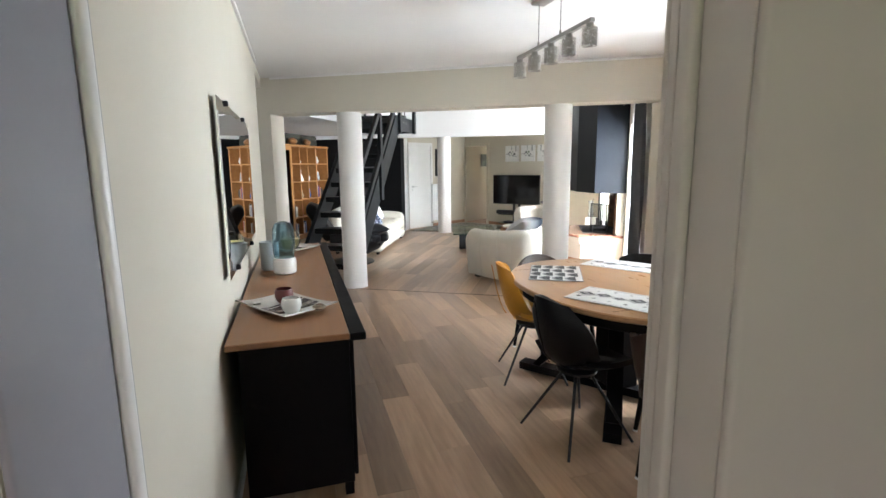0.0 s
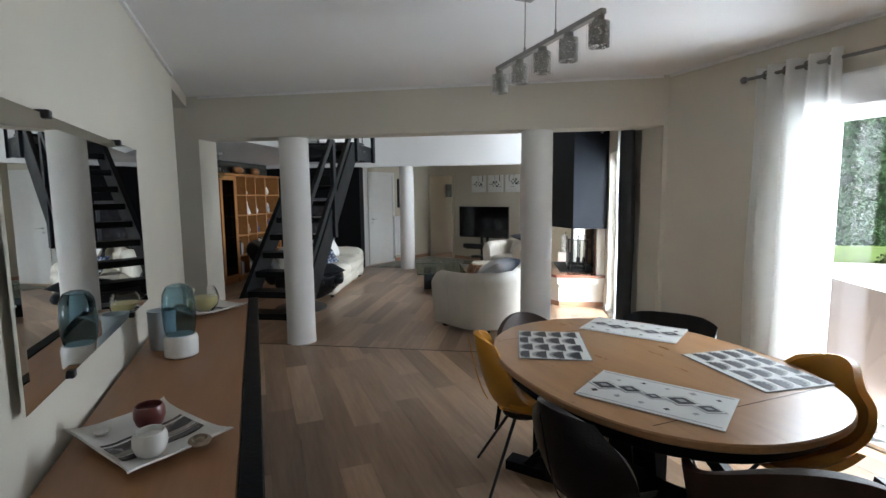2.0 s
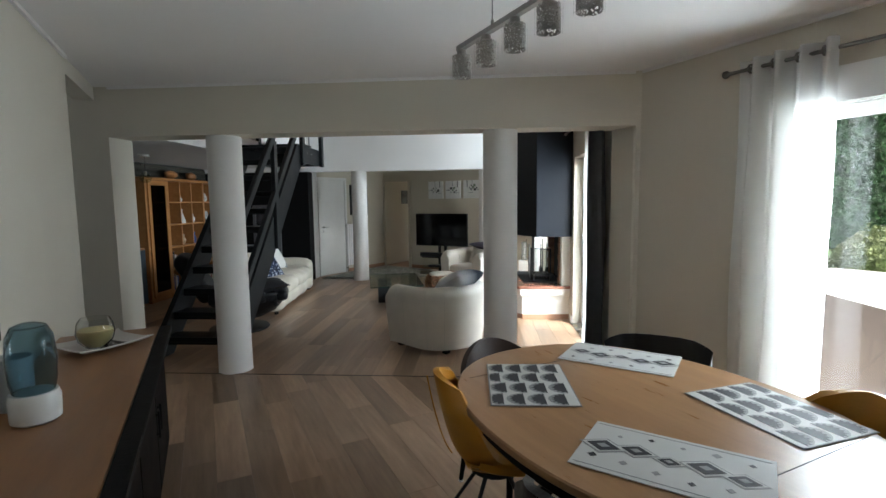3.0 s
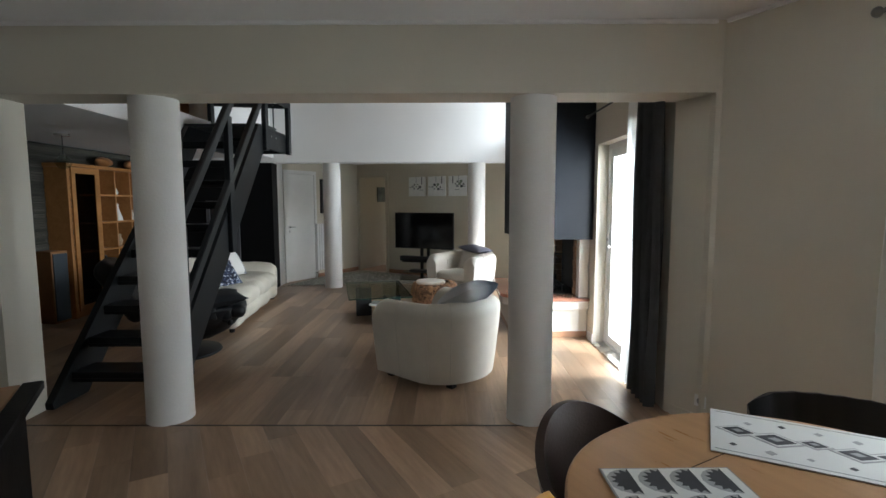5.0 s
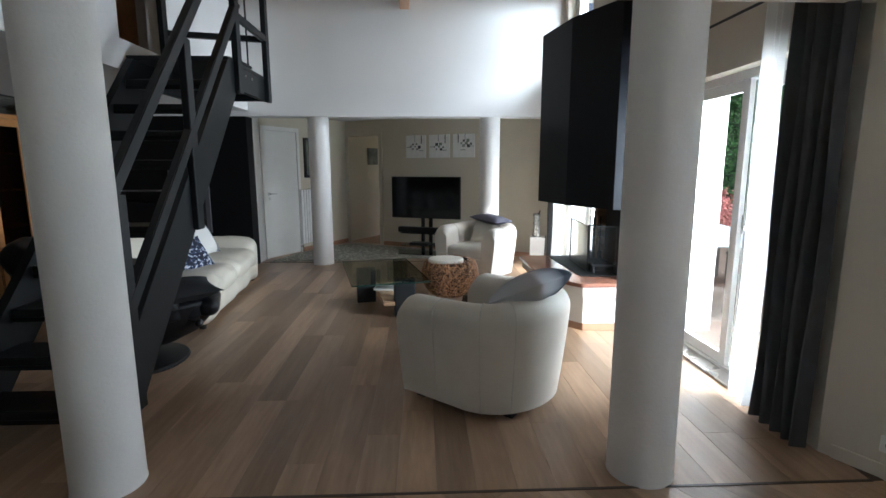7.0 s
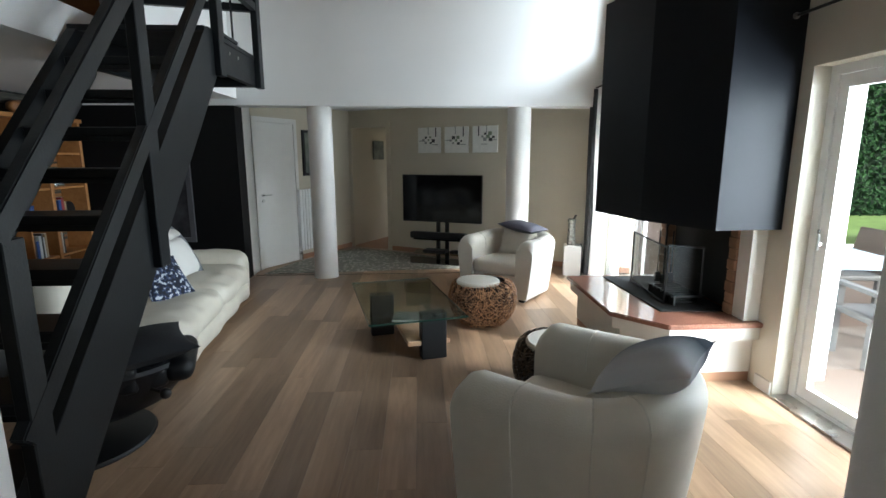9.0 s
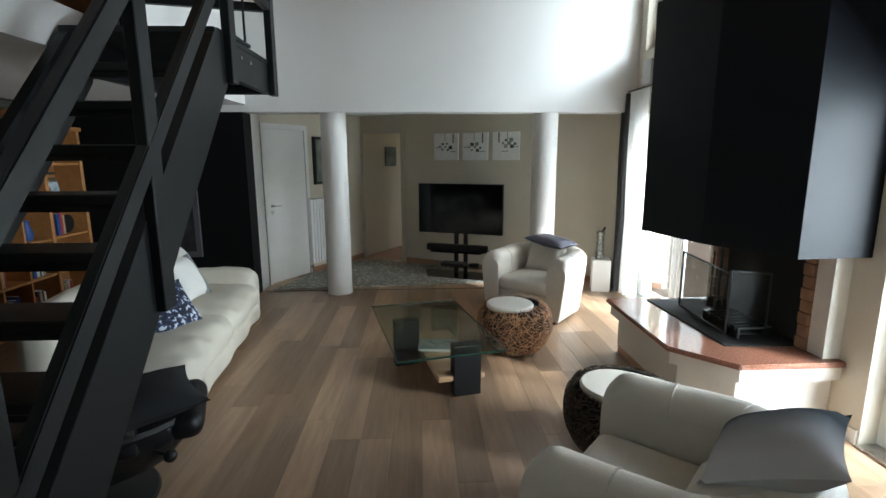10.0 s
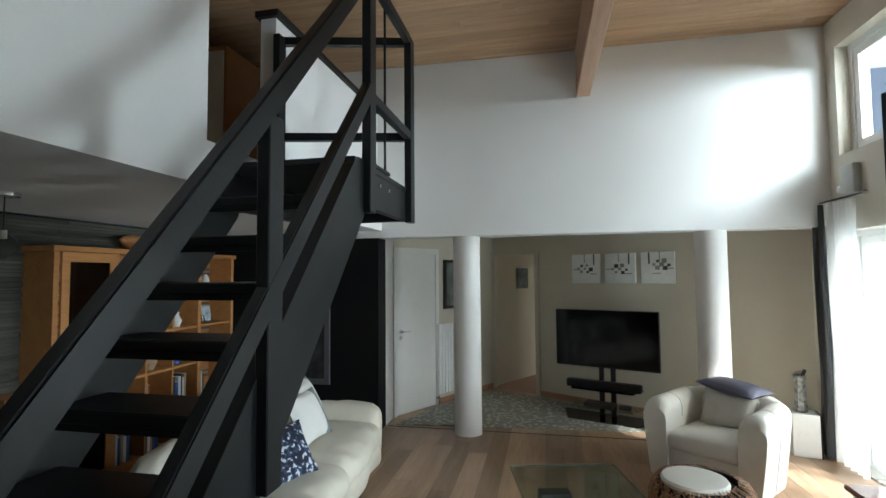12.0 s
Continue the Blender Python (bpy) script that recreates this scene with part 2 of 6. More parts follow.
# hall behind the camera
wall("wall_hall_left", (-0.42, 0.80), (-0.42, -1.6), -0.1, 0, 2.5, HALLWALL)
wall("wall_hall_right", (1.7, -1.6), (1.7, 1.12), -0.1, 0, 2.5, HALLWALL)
# the back opening is made up, to let the hall's fill lamp in
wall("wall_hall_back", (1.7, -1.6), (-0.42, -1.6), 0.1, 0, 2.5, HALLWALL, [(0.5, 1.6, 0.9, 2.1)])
bm = bmesh.new()
box(bm, -0.6, 1.8, -1.7, 0.80, 2.5, 2.6)
setting("ceiling_hall", bm, CEIL, "plain white ceiling", "ceiling")

# unseen eave, added to stop direct sun at the garden door
bm = bmesh.new()
box(bm, 4.76, 5.95, -2.4, 4.2, 2.52, 2.64, DINE)
setting("roof_sun_block", bm, WHITE, "added eave that keeps the sun off the garden door", "roof")

# deep eave made up to block the sun before the upper window
bm = bmesh.new()
box(bm, 1.83, 3.6, 5.5, 12.5, 4.08, 4.2)
setting("roof_sun_block", bm, WHITE, "white eave added to keep the sun off the upper window", "roof")

bm = bmesh.new()
box(bm, 1.822, 2.10, 8.26, 9.55, -0.3, 4.07)
setting("wall_chimney_breast", bm, WHITE, "white rendered chimney breast outside", "wall")

# living room
wall("wall_window_side", (1.54, 11.8), (1.54, 6.338), 0.28, 0, HIGH, PAINT,
     [(3.77, 5.15, 0.0, 2.08), (0.55, 2.15, 0.0, 2.12), (0.58, 1.62, 2.82, 3.84)])
wall("wall_far_upper", (-5.2, 11.38), (1.54, 11.38), 0.28, BEAM, HIGH, WHITE)
wall("wall_black", (-5.1, 11.40), (-3.0, 11.40), 0.26, 0, BEAM, BLACKWALL)
wall("wall_left", (-5.1, 6.36), (-5.1, 11.4), 0.2, 0, 2.25, BLACKWALL)
bm = bmesh.new()
box(bm, -5.3, -2.953, 6.362, 11.378, 2.252, 2.5)
setting("ceiling_under_loft", bm, CEIL, "grey-white ceiling under the loft", "ceiling")
wall("wall_loft_edge", (-2.948, 6.363), (-2.948, 8.42), 0.12, 2.248, HIGH - 0.002, WHITE)
wall("wall_loft_back", (-5.2, 6.36), (-5.2, 11.38), 0.12, 2.5, HIGH, PAINT)
bm = bmesh.new()
box(bm, -5.4, 1.9, 6.0, 11.7, HIGH + 0.012, HIGH + 0.2)
rnd = random.Random(31)
y = 6.365
while y < 11.37:
    x = -5.3 - rnd.uniform(0, 2.0)
    while x < 1.53:
        w = rnd.uniform(1.6, 2.6)
        box(bm, max(-5.2, x) + 0.001, min(1.535, x + w) - 0.001, y + 0.002, min(11.375, y + 0.128), HIGH, HIGH + 0.011)
        x += w
    y += 0.13
setting("ceiling_living", bm, PINE, "high ceiling of pale pine boards", "ceiling")

# television corner
wall("wall_jamb", (-3.0, 11.66), (-3.0, 11.95), 0.2, 0, 2.32, WHITE)
wall("wall_nook_door", nook(-8.6, 8.82), nook(-8.6, 11.1), 0.15, 0, 2.32, NOOKPAINT)
wall("wall_nook_tv", nook(-8.75, 10.98), nook(-3.9, 10.98), 0.15, 0, 2.32, NOOKPAINT, [(0.15, 0.92, 0, 2.04)])
wall("wall_nook_hall_left", nook(-8.62, 11.1), nook(-8.62, 14.5), 0.12, 0, 2.32, NOOKPAINT)
# unseen opening, added for the lamp that brightens this hall
wall("wall_nook_hall_right", nook(-7.5, 14.5), nook(-7.5, 11.13), 0.12, 0, 2.32, NOOKPAINT, [(0.6, 1.9, 0.2, 2.1)])
wall("wall_nook_hall_end", nook(-8.8, 14.5), nook(-7.3, 14.5), 0.12, 0, 2.32, NOOKPAINT)
bm = bmesh.new()
prism(bm, [(-3.3, 11.66), (1.7, 11.66), (1.7, 15.5), (-3.3, 15.5)], 2.32, 2.45)
setting("ceiling_nook", bm, CEIL, "low white ceiling", "ceiling")


def column(x, y, top):
    bm = bmesh.new()
    lathe(bm, [(0.155, 0), (0.152, 0.02), (0.150, 0.3), (0.150, top)], 48)
    ob = tagged(setting("column", bm, PLASTER, "round white plastered column", "column", smooth=True), group="columns")
    ob.location = (x, y, 0)
    return ob


for x, y in ((-1.955, 6.225), (0.55, 6.225), (-2.01, 11.56), (0.52, 11.56)):
    column(x, y, BEAM)

# ---- things ----
# window light: area lamps stand in for the sky outside each opening
window_light("daylight_sliding_door", (3.0, 6.75, 1.55), (-1, 0.3, -0.05), 1.4, 1.9, 290)
window_light("daylight_far_window", (1.95, 10.45, 1.05), (-1, 0, 0), 1.5, 2.0, 66)
window_light("daylight_upper_window", (3.0, 10.0, 3.72), (-1, 0.35, -0.7), 1.8, 0.5, 170)
window_light("daylight_dining", dine(4.95, 2.74, 1.07), dine(-1, 1.25, -0.75), 0.9, 2.1, 125)
# no source is seen in either hall; these two lamps are added fill
window_light("fill_hall", (0.65, -1.75, 1.5), (0, 1, 0), 1.1, 1.2, 0.9)
window_light("fill_nook_hall", nook(-7.3, 13.25, 1.2), -nook(1, 0), 1.2, 1.8, 1.6)

LEATHER = shade("white_leather", (0.70, 0.67, 0.60), 0.40, var=0.05, scale=5, bump=0.25, bump_scale=140)
FABRIC = shade("cream_fabric", (0.66, 0.64, 0.58), 0.85, var=0.06, scale=8, bump=0.4, bump_scale=400)
BLACKLEATHER = shade("black_leather", (0.006, 0.0065, 0.008), 0.45, var=0.2, scale=6, bump=0.3, bump_scale=160, spec=0.35)
NAVY = shade("dark_cushion_cloth", (0.009, 0.0095, 0.012), 0.85, var=0.15, bump=0.4, bump_scale=350)
CHROME = shade("brushed_metal", (0.60, 0.59, 0.57), 0.28, 1.0, var=0.05)
RODMETAL = shade("burnished_steel", (0.22, 0.21, 0.20), 0.32, 0.9, var=0.08)
DARKMETAL = shade("black_metal", (0.015, 0.015, 0.016), 0.4, 0.3, var=0.1)
BLACKGLOSS = shade("black_gloss", (0.003, 0.003, 0.0035), 0.10, var=0.05, spec=0.22)
OAK = wood("oak_veneer", (0.33, 0.140, 0.040), (0.50, 0.242, 0.084), 0.42, grain=(1.5, 12, 12), rand=0.06)
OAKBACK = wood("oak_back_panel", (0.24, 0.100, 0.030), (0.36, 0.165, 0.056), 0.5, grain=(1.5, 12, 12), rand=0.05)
WHITEGLOSS = shade("white_lacquer", (0.80, 0.80, 0.79), 0.3, var=0.02)
DOORWHITE = shade("white_door_paint", (0.74, 0.73, 0.70), 0.4, var=0.02)
GREYCLOTH = shade("grey_curtain_cloth", (0.060, 0.062, 0.066), 0.9, var=0.12, scale=12, bump=0.5, bump_scale=300)
GRANITE = shade("polished_red_granite", (0.27, 0.125, 0.085), 0.10, var=0.3, scale=90, bump=0.0)
SCREENMESH = glass("spark_mesh", (0.36, 0.36, 0.34), 0.4)
SMOKEGLASS = glass("smoked_glass", (0.80, 0.85, 0.81), 0.02)


def sheer(name, color):
    m = bpy.data.materials.new(name)
    m.use_nodes = True
    n, l = m.node_tree.nodes, m.node_tree.links
    n.remove(n["Principled BSDF"])
    d, t, tr = n.new("ShaderNodeBsdfDiffuse"), n.new("ShaderNodeBsdfTranslucent"), n.new("ShaderNodeBsdfTransparent")
    d.inputs[0].default_value = t.inputs[0].default_value = (*color, 1)
    a, b = n.new("ShaderNodeMixShader"), n.new("ShaderNodeMixShader")
    wv = n.new("ShaderNodeTexNoise")
    wv.inputs["Scale"].default_value = 250
    mr = n.new("ShaderNodeMapRange")
    mr.inputs["To Min"].default_value, mr.inputs["To Max"].default_value = 0.02, 0.18
    l.new(wv.outputs["Fac"], mr.inputs["Value"])
    a.inputs[0].default_value = 0.68
    l.new(d.outputs[0], a.inputs[1])
    l.new(t.outputs[0], a.inputs[2])
    l.new(mr.outputs[0], b.inputs[0])
    l.new(a.outputs[0], b.inputs[1])
    l.new(tr.outputs[0], b.inputs[2])
    l.new(b.outputs[0], n["Material Output"].inputs["Surface"])
    return m


SHEER = sheer("white_voile", (0.92, 0.92, 0.91))


def grid_surface(fn, nu, nv, thick=0.0, close_u=False):
    """A sheet from fn(u, v) with u and v in 0..1, made solid when thick."""
    bm = bmesh.new()
    rows = [[bm.verts.new(fn(i / nu, j / nv)) for i in range(nu + (0 if close_u else 1))] for j in range(nv + 1)]
    n = len(rows[0])
    for a, b in zip(rows, rows[1:]):
        for i in range(n if close_u else n - 1):
            bm.faces.new((a[i], a[(i + 1) % n], b[(i + 1) % n], b[i]))
    if thick:
        bmesh.ops.recalc_face_normals(bm, faces=bm.faces)
        bmesh.ops.solidify(bm, geom=bm.faces[:], thickness=thick)
    return bm


def pillow(w, d, h, m, pinch=0.10, n=14):
    """A stuffed cushion w by d, h thick, with drawn-out corners."""
    bm = bmesh.new()
    sides = []
    for s in (1, -1):
        rows = []
        for j in range(n + 1):
            row = []
            for i in range(n + 1):
                x, y = 2 * i / n - 1, 2 * j / n - 1
                fx = x * (1 - pinch * (1 - abs(y) ** 2.0) * abs(x))
                fy = y * (1 - pinch * (1 - abs(x) ** 2.0) * abs(y))
                z = s * h / 2 * max(0.0, (1 - abs(x) ** 2.6) * (1 - abs(y) ** 2.6)) ** 0.55
                z += 0.006 * math.sin(7 * x + 3 * y) * (1 - abs(x)) * (1 - abs(y)) * s
                row.append(bm.verts.new(m @ Vector((fx * w / 2, fy * d / 2, z))))
            rows.append(row)
        for a, b in zip(rows, rows[1:]):
            for i in range(n):
                bm.faces.new((a[i], a[i + 1], b[i + 1], b[i]))
    bmesh.ops.remove_doubles(bm, verts=bm.verts, dist=0.0005)
    return bm


def puff(x0, x1, y0, y1, z0, z1, m=None, n=10, r=0.35):
    """A rounded upholstery block."""
    bm = bmesh.new()
    cx, cy, cz = (x0 + x1) / 2, (y0 + y1) / 2, (z0 + z1) / 2
    bmesh.ops.create_cube(bm, size=2.0)
    bmesh.ops.subdivide_edges(bm, edges=bm.edges[:], cuts=n, use_grid_fill=True)
    hx, hy, hz = (x1 - x0) / 2, (y1 - y0) / 2, (z1 - z0) / 2
    rad = r * min(hx, hy, hz) * 2
    rad = min(rad, min(hx, hy, hz))
    for v in bm.verts:
        p = Vector((v.co.x * hx, v.co.y * hy, v.co.z * hz))
        c = Vector((max(-hx + rad, min(hx - rad, p.x)), max(-hy + rad, min(hy - rad, p.y)), max(-hz + rad, min(hz - rad, p.z))))
        d = p - c
        if d.length > 1e-6:
            p = c + d.normalized() * min(rad, max(d.length, rad))
        bulge = (0.12 * hz + 0.012 * noise.noise(p * 7.0)) * (1 - v.co.x ** 2) * (1 - v.co.y ** 2)
        p.z += bulge * (1 if v.co.z > 0.9 else 0)
        p += p.normalized() * 0.006 * noise.noise(p * 5.0 + Vector((cx, cy, 0)))
        v.co = p + Vector((cx, cy, cz))
    if m is not None:
        bmesh.ops.transform(bm, matrix=m, verts=bm.verts)
    return bm


# ---- staircase ----
stair = thing("staircase", "black-painted steel open-tread staircase with landing and railing", "staircase", Matrix.Translation((-2.5, 7.5, 0)))
IN = Matrix.Translation((2.5, -7.5, 0))


def sp(name, bm, label="", mat=None, smooth=False):
    bmesh.ops.transform(bm, matrix=IN, verts=bm.verts)
    return part(name, bm, mat or STEEL, stair, label, smooth)


for x in (-2.13, -2.90):
    bm = bmesh.new()
    pts = [(6.69, 0.0), (6.34, 0.0), (6.33, 0.05), (8.43, 2.325), (8.47, 2.36), (8.50, 2.375), (8.58, 2.375), (8.60, 2.36), (8.60, 2.10), (8.575, 2.06)]
    prism(bm, [(-z, y) for y, z in pts], x - 0.03, x + 0.03, Matrix.Rotation(radians(90), 4, "Y"))
    bmesh.ops.bevel(bm, geom=[e for e in bm.edges if e.calc_length() > 0.3], offset=0.004, segments=1, affect="EDGES")
    sp("stringer", bm)
for k in range(1, 11):
    z = k * 0.2155
    y = 8.47 - (2.36 - z) / 1.09
    bm = soft_box(-2.87, -2.16, y + 0.015, y + 0.27, z - 0.05, z, 0.006, 1)
    box(bm, -2.87, -2.16, y + 0.022, y + 0.03, z - 0.075, z - 0.05)
    sp("tread", bm)
bm = soft_box(-2.93, -2.10, 8.45, 9.47, 2.335, 2.37, 0.004, 1)
sp("landing_deck", bm)
for a, b in (((-2.13, 8.602, 2.25), (-2.13, 9.47, 2.25)), ((-2.90, 8.602, 2.25), (-2.90, 9.47, 2.25)), ((-2.10, 9.455, 2.25), (-2.93, 9.455, 2.25))):
    bm = bmesh.new()
    bar(bm, a, b, 0.05, 0.235)
    sp("landing_beam", bm)


def up(y, lift):
    return lift + 1.10 * (y - 7.63)


for x, y, z0, z1 in ((-2.085, 7.63, 1.02, 2.31), (-2.085, 8.62, 2.09, 3.44), (-2.085, 9.45, 2.12, 3.46), (-2.97, 9.20, 2.37, 3.46), (-2.085, 6.72, 0.12, 1.31)):
    bm = soft_box(x - 0.025, x + 0.025, y - 0.047, y + 0.047, z0, z1, 0.004, 1)
    sp("post", bm)
for lift, y0, y1, name in ((2.375, 6.66, 8.64, "handrail"), (1.70, 6.66, 8.61, "lower_rail")):
    bm = bmesh.new()
    bar(bm, (-2.085, y0, up(y0, lift)), (-2.085, y1, up(y1, lift)), 0.052, 0.085)
    bmesh.ops.bevel(bm, geom=bm.edges[:], offset=0.006, segments=2, affect="EDGES")
    sp(name, bm)
for z in (3.44, 2.74):
    bm = bmesh.new()
    bar(bm, (-2.085, 8.668, z), (-2.085, 9.40, z), 0.045, 0.055)
    sp("landing_rail", bm)
    bm = bmesh.new()
    bar(bm, (-2.112, 9.45, z), (-2.97, 9.247, z), 0.045, 0.055)
    sp("landing_rail", bm)
bm = bmesh.new()
rod(bm, (-2.12, 9.0, 2.40), (-2.12, 9.0, 4.0), 0.008, 8)
bar(bm, (-2.12, 8.78, 2.39), (-2.12, 9.06, 2.39), 0.03, 0.02)
sp("steel_rod", bm)
for y in (8.85, 9.02):
    bm = bmesh.new()
    rod(bm, (-2.10, y, 2.28), (-2.097, y, 2.28), 0.012, 8)
    sp("bolt", bm, "small steel bolt head", CHROME)

# ---- loft ----
bm = bmesh.new()
box(bm, -3.12, -3.0, 9.2, 11.376, 2.25, 3.60)
setting("wall_loft_parapet", bm, WHITE, "white half-height wall of the loft", "wall")
bm = bmesh.new()
box(bm, -3.15, -2.97, 9.17, 11.374, 3.604, 3.65)
setting("trim_parapet_cap", bm, STEEL, "black cap on the half-height wall", "trim")
bm = bmesh.new()
bar(bm, (-0.716, 6.362, 3.87), (-0.716, 11.376, 3.87), 0.14, 0.51)
bmesh.ops.bevel(bm, geom=bm.edges[:], offset=0.008, segments=1, affect="EDGES")
bmesh.ops.transform(bm, matrix=Matrix.Rotation(radians(-90), 4, "Z") @ Matrix.Translation((0.716, 0, 0)), verts=bm.verts)
rb = setting("roof_beam", bm, wood("glulam_beam", (0.36, 0.215, 0.135), (0.52, 0.34, 0.225), 0.5, grain=(1.0, 16, 16), rand=0.02), "pale glued timber roof beam", "beam")
rb.matrix_world = Matrix.Translation((-0.716, 0, 0)) @ Matrix.Rotation(radians(90), 4, "Z")
# made-up box in place of the loft's sloped wooden ceiling and pale panel
cab = thing("wardrobe", "brown box with pale panel standing in for the sloped loft ceiling", "wardrobe", Matrix.Translation((-4.3, 10.2, 2.502)))
part("body", soft_box(-0.4, 0.4, -0.3, 0.3, 0, 1.32, 0.01), OAKBACK, cab)
part("door", soft_box(-0.38, 0.38, -0.318, -0.302, 0.05, 1.27, 0.004), FABRIC, cab, "pale beige door")

# ---- windows ----
def glazed(name, m, w, h, split=1, frame=0.055, label="white-framed glazed door", z0=0.0):
    """A window of w by h in the plane x-z, its sill at z0."""
    root = tagged(thing(name, label, "window", m), kind="structure")
    bm = bmesh.new()
    for x0, x1, a, b in ((0, w, z0 + h - frame, z0 + h), (0, w, z0, z0 + frame * 0.7), (0, frame, z0 + frame * 0.7, z0 + h - frame), (w - frame, w, z0 + frame * 0.7, z0 + h - frame)):
        box(bm, x0, x1, -0.05, 0.05, a, b)
    part("window_frame", bm, PVC, root)
    sw = (w - 2 * frame) / split
    for k in range(split):
        a = frame + k * sw
        off = 0.02 if k % 2 else -0.02
        bm = bmesh.new()
        lo, hi, f = z0 + frame * 0.7 + 0.003, z0 + h - frame - 0.003, 0.075
        for x0, x1, c, d in ((a, a + sw, hi - f, hi), (a, a + sw, lo, lo + f), (a, a + f, lo + f, hi - f), (a + sw - f, a + sw, lo + f, hi - f)):
            box(bm, x0 + 0.002, x1 - 0.002, off - 0.018, off + 0.018, c, d)
        sash = part("sash", bm, PVC, root)
        bm = bmesh.new()
        box(bm, a + f - 0.004, a + sw - f + 0.004, off - 0.004, off + 0.004, lo + f - 0.004, hi - f + 0.004)
        pane = part("pane", bm, GLASS, sash)
        pane.visible_shadow = False
        if split > 1:
            bm = bmesh.new()
            rod(bm, (a + 0.04, off - 0.05, z0 + 1.0), (a + 0.04, off - 0.05, z0 + 1.13), 0.009, 8)
            box(bm, a + 0.03, a + 0.05, off - 0.045, off - 0.018, z0 + 1.03, z0 + 1.05)
            part("handle", bm, CHROME, sash, "metal window handle")
    return root


glazed("window_1", pose(1.70, 8.03, 0, 0, 0, -90), 1.38, 2.08, 2)
glazed("window_2", pose(1.70, 11.25, 0, 0, 0, -90), 1.60, 2.12, 2)
glazed("window_3", pose(1.70, 11.22, 0, 0, 0, -90), 1.04, 1.02, 1, label="white-framed fixed upper window", z0=2.82)
pd = dine(4.62, 2.30)
glazed("window_4", Matrix.Translation(pd) @ Matrix.Rotation(radians(120), 4, "Z"), 0.90, 2.16, 1)
for x0, x1, y0, y1, nm in ((1.52, 1.66, 6.66, 8.02, "sill_track"), (1.52, 1.66, 9.66, 11.24, "sill_track")):
    bm = bmesh.new()
    box(bm, x0, x1, y0, y1, 0.002, 0.016)
    setting("trim_" + nm, bm, CHROME, "aluminium sliding track", "trim")
bm = bmesh.new()
box(bm, 4.48, 4.58, 2.31, 3.19, 0.002, 0.028, DINE)
setting("trim_dining_track", bm, CHROME, "aluminium door sill", "trim")
bm = bmesh.new()
box(bm, 4.47, 4.496, 2.22, 3.28, 2.10, 2.30, DINE)
setting("trim_shutter_box", bm, PVC, "white roller shutter box", "trim")


# ---- curtains ----
def curtain(name, label, m, width, z0, z1, mat, folds=6, depth=0.045, rings=0, seed=1):
    """A hanging curtain along x with soft folds."""
    rnd = random.Random(seed)
    ph = [rnd.uniform(-0.6, 0.6) for _ in range(folds + 2)]
    root = thing(name, label, "curtain", m)

    def fn(u, v):
        k = u * folds
        i = int(k)
        wave = math.sin(2 * math.pi * k + ph[min(i, folds)] * 0.5)
        drop = 1 - v
        amp = depth * (0.75 + 0.35 * drop)
        x = u * width + 0.012 * math.sin(9 * drop + 5 * u) * drop
        return Vector((x, amp * wave + 0.01 * math.sin(6 * drop + 3 * k), z0 + (z1 - z0) * v))
    part("cloth", grid_surface(fn, folds * 12, 14, 0.003), mat, root, smooth=True)
    for k in range(rings):
        bm = bmesh.new()
        lathe(bm, [(0.021, -0.006), (0.030, -0.006), (0.030, 0.006), (0.021, 0.006)], 20, pose((k + 0.5) / rings * width, 0, z1 - 0.06, 0, 90, 0), cap=False)
        part("eyelet", bm, RODMETAL, root, "metal eyelet")
    return root


def curtain_rod(label, p, q, r=0.012):
    p, q = Vector(p), Vector(q)
    root = thing("curtain_rod", label, "curtain rod", Matrix.Translation(p))
    bm = bmesh.new()
    rod(bm, (0, 0, 0), q - p, r, 12)
    part("pole", bm, RODMETAL if r > 0.01 else DARKMETAL, root)
    for e in (Vector((0, 0, 0)), q - p):
        bm = bmesh.new()
        bmesh.ops.create_uvsphere(bm, u_segments=14, v_segments=8, radius=r * 2.1, matrix=Matrix.Translation(e))
        part("finial", bm, RODMETAL, root, "round metal finial", True)
    return root


curtain("curtain", "dark grey floor-length curtain beside the sliding door", pose(1.455, 6.325, 0, 0, 0, 90), 0.41, 0.025, 2.345, GREYCLOTH, 5, 0.05, 0, 3)
curtain("curtain", "white sheer curtain beside the sliding door", pose(1.46, 6.76, 0, 0, 0, 90), 0.20, 0.03, 2.345, SHEER, 3, 0.03, 0, 4)
curtain("curtain", "grey floor-length curtain beside the far window", pose(1.44, 11.33, 0, 0, 0, 90), 0.16, 0.025, 2.38, GREYCLOTH, 3, 0.04, 0, 5)
curtain("curtain", "white sheer curtain drawn over part of the far window", pose(1.46, 10.86, 0, 0, 0, 90), 0.46, 0.025, 2.38, SHEER, 5, 0.035, 0, 6)
curtain_rod("thin dark curtain rod above the sliding door", (1.44, 6.45, 2.37), (1.44, 8.09, 2.37), 0.009)
curtain_rod("thin metal curtain rod above the far window", (1.44, 10.7, 2.40), (1.44, 11.40, 2.40), 0.009)
c0 = dine(4.42, 3.52)
curtain("curtain", "white voile eyelet curtain beside the garden door", Matrix.Translation(c0) @ Matrix.Rotation(radians(-60), 4, "Z"), 0.56, 0.03, 2.45, SHEER, 4, 0.055, 4, 7)
curtain_rod("brushed metal curtain rod over the garden door", dine(4.42, 3.62, 2.39), dine(4.42, 0.6, 2.39))


# ---- fireplace ----
fire = thing("fireplace", "corner fireplace with black steel hood and granite hearth", "fireplace", Matrix.Translation((1.1, 8.8, 0)))
FI = Matrix.Translation((-1.1, -8.8, 0))


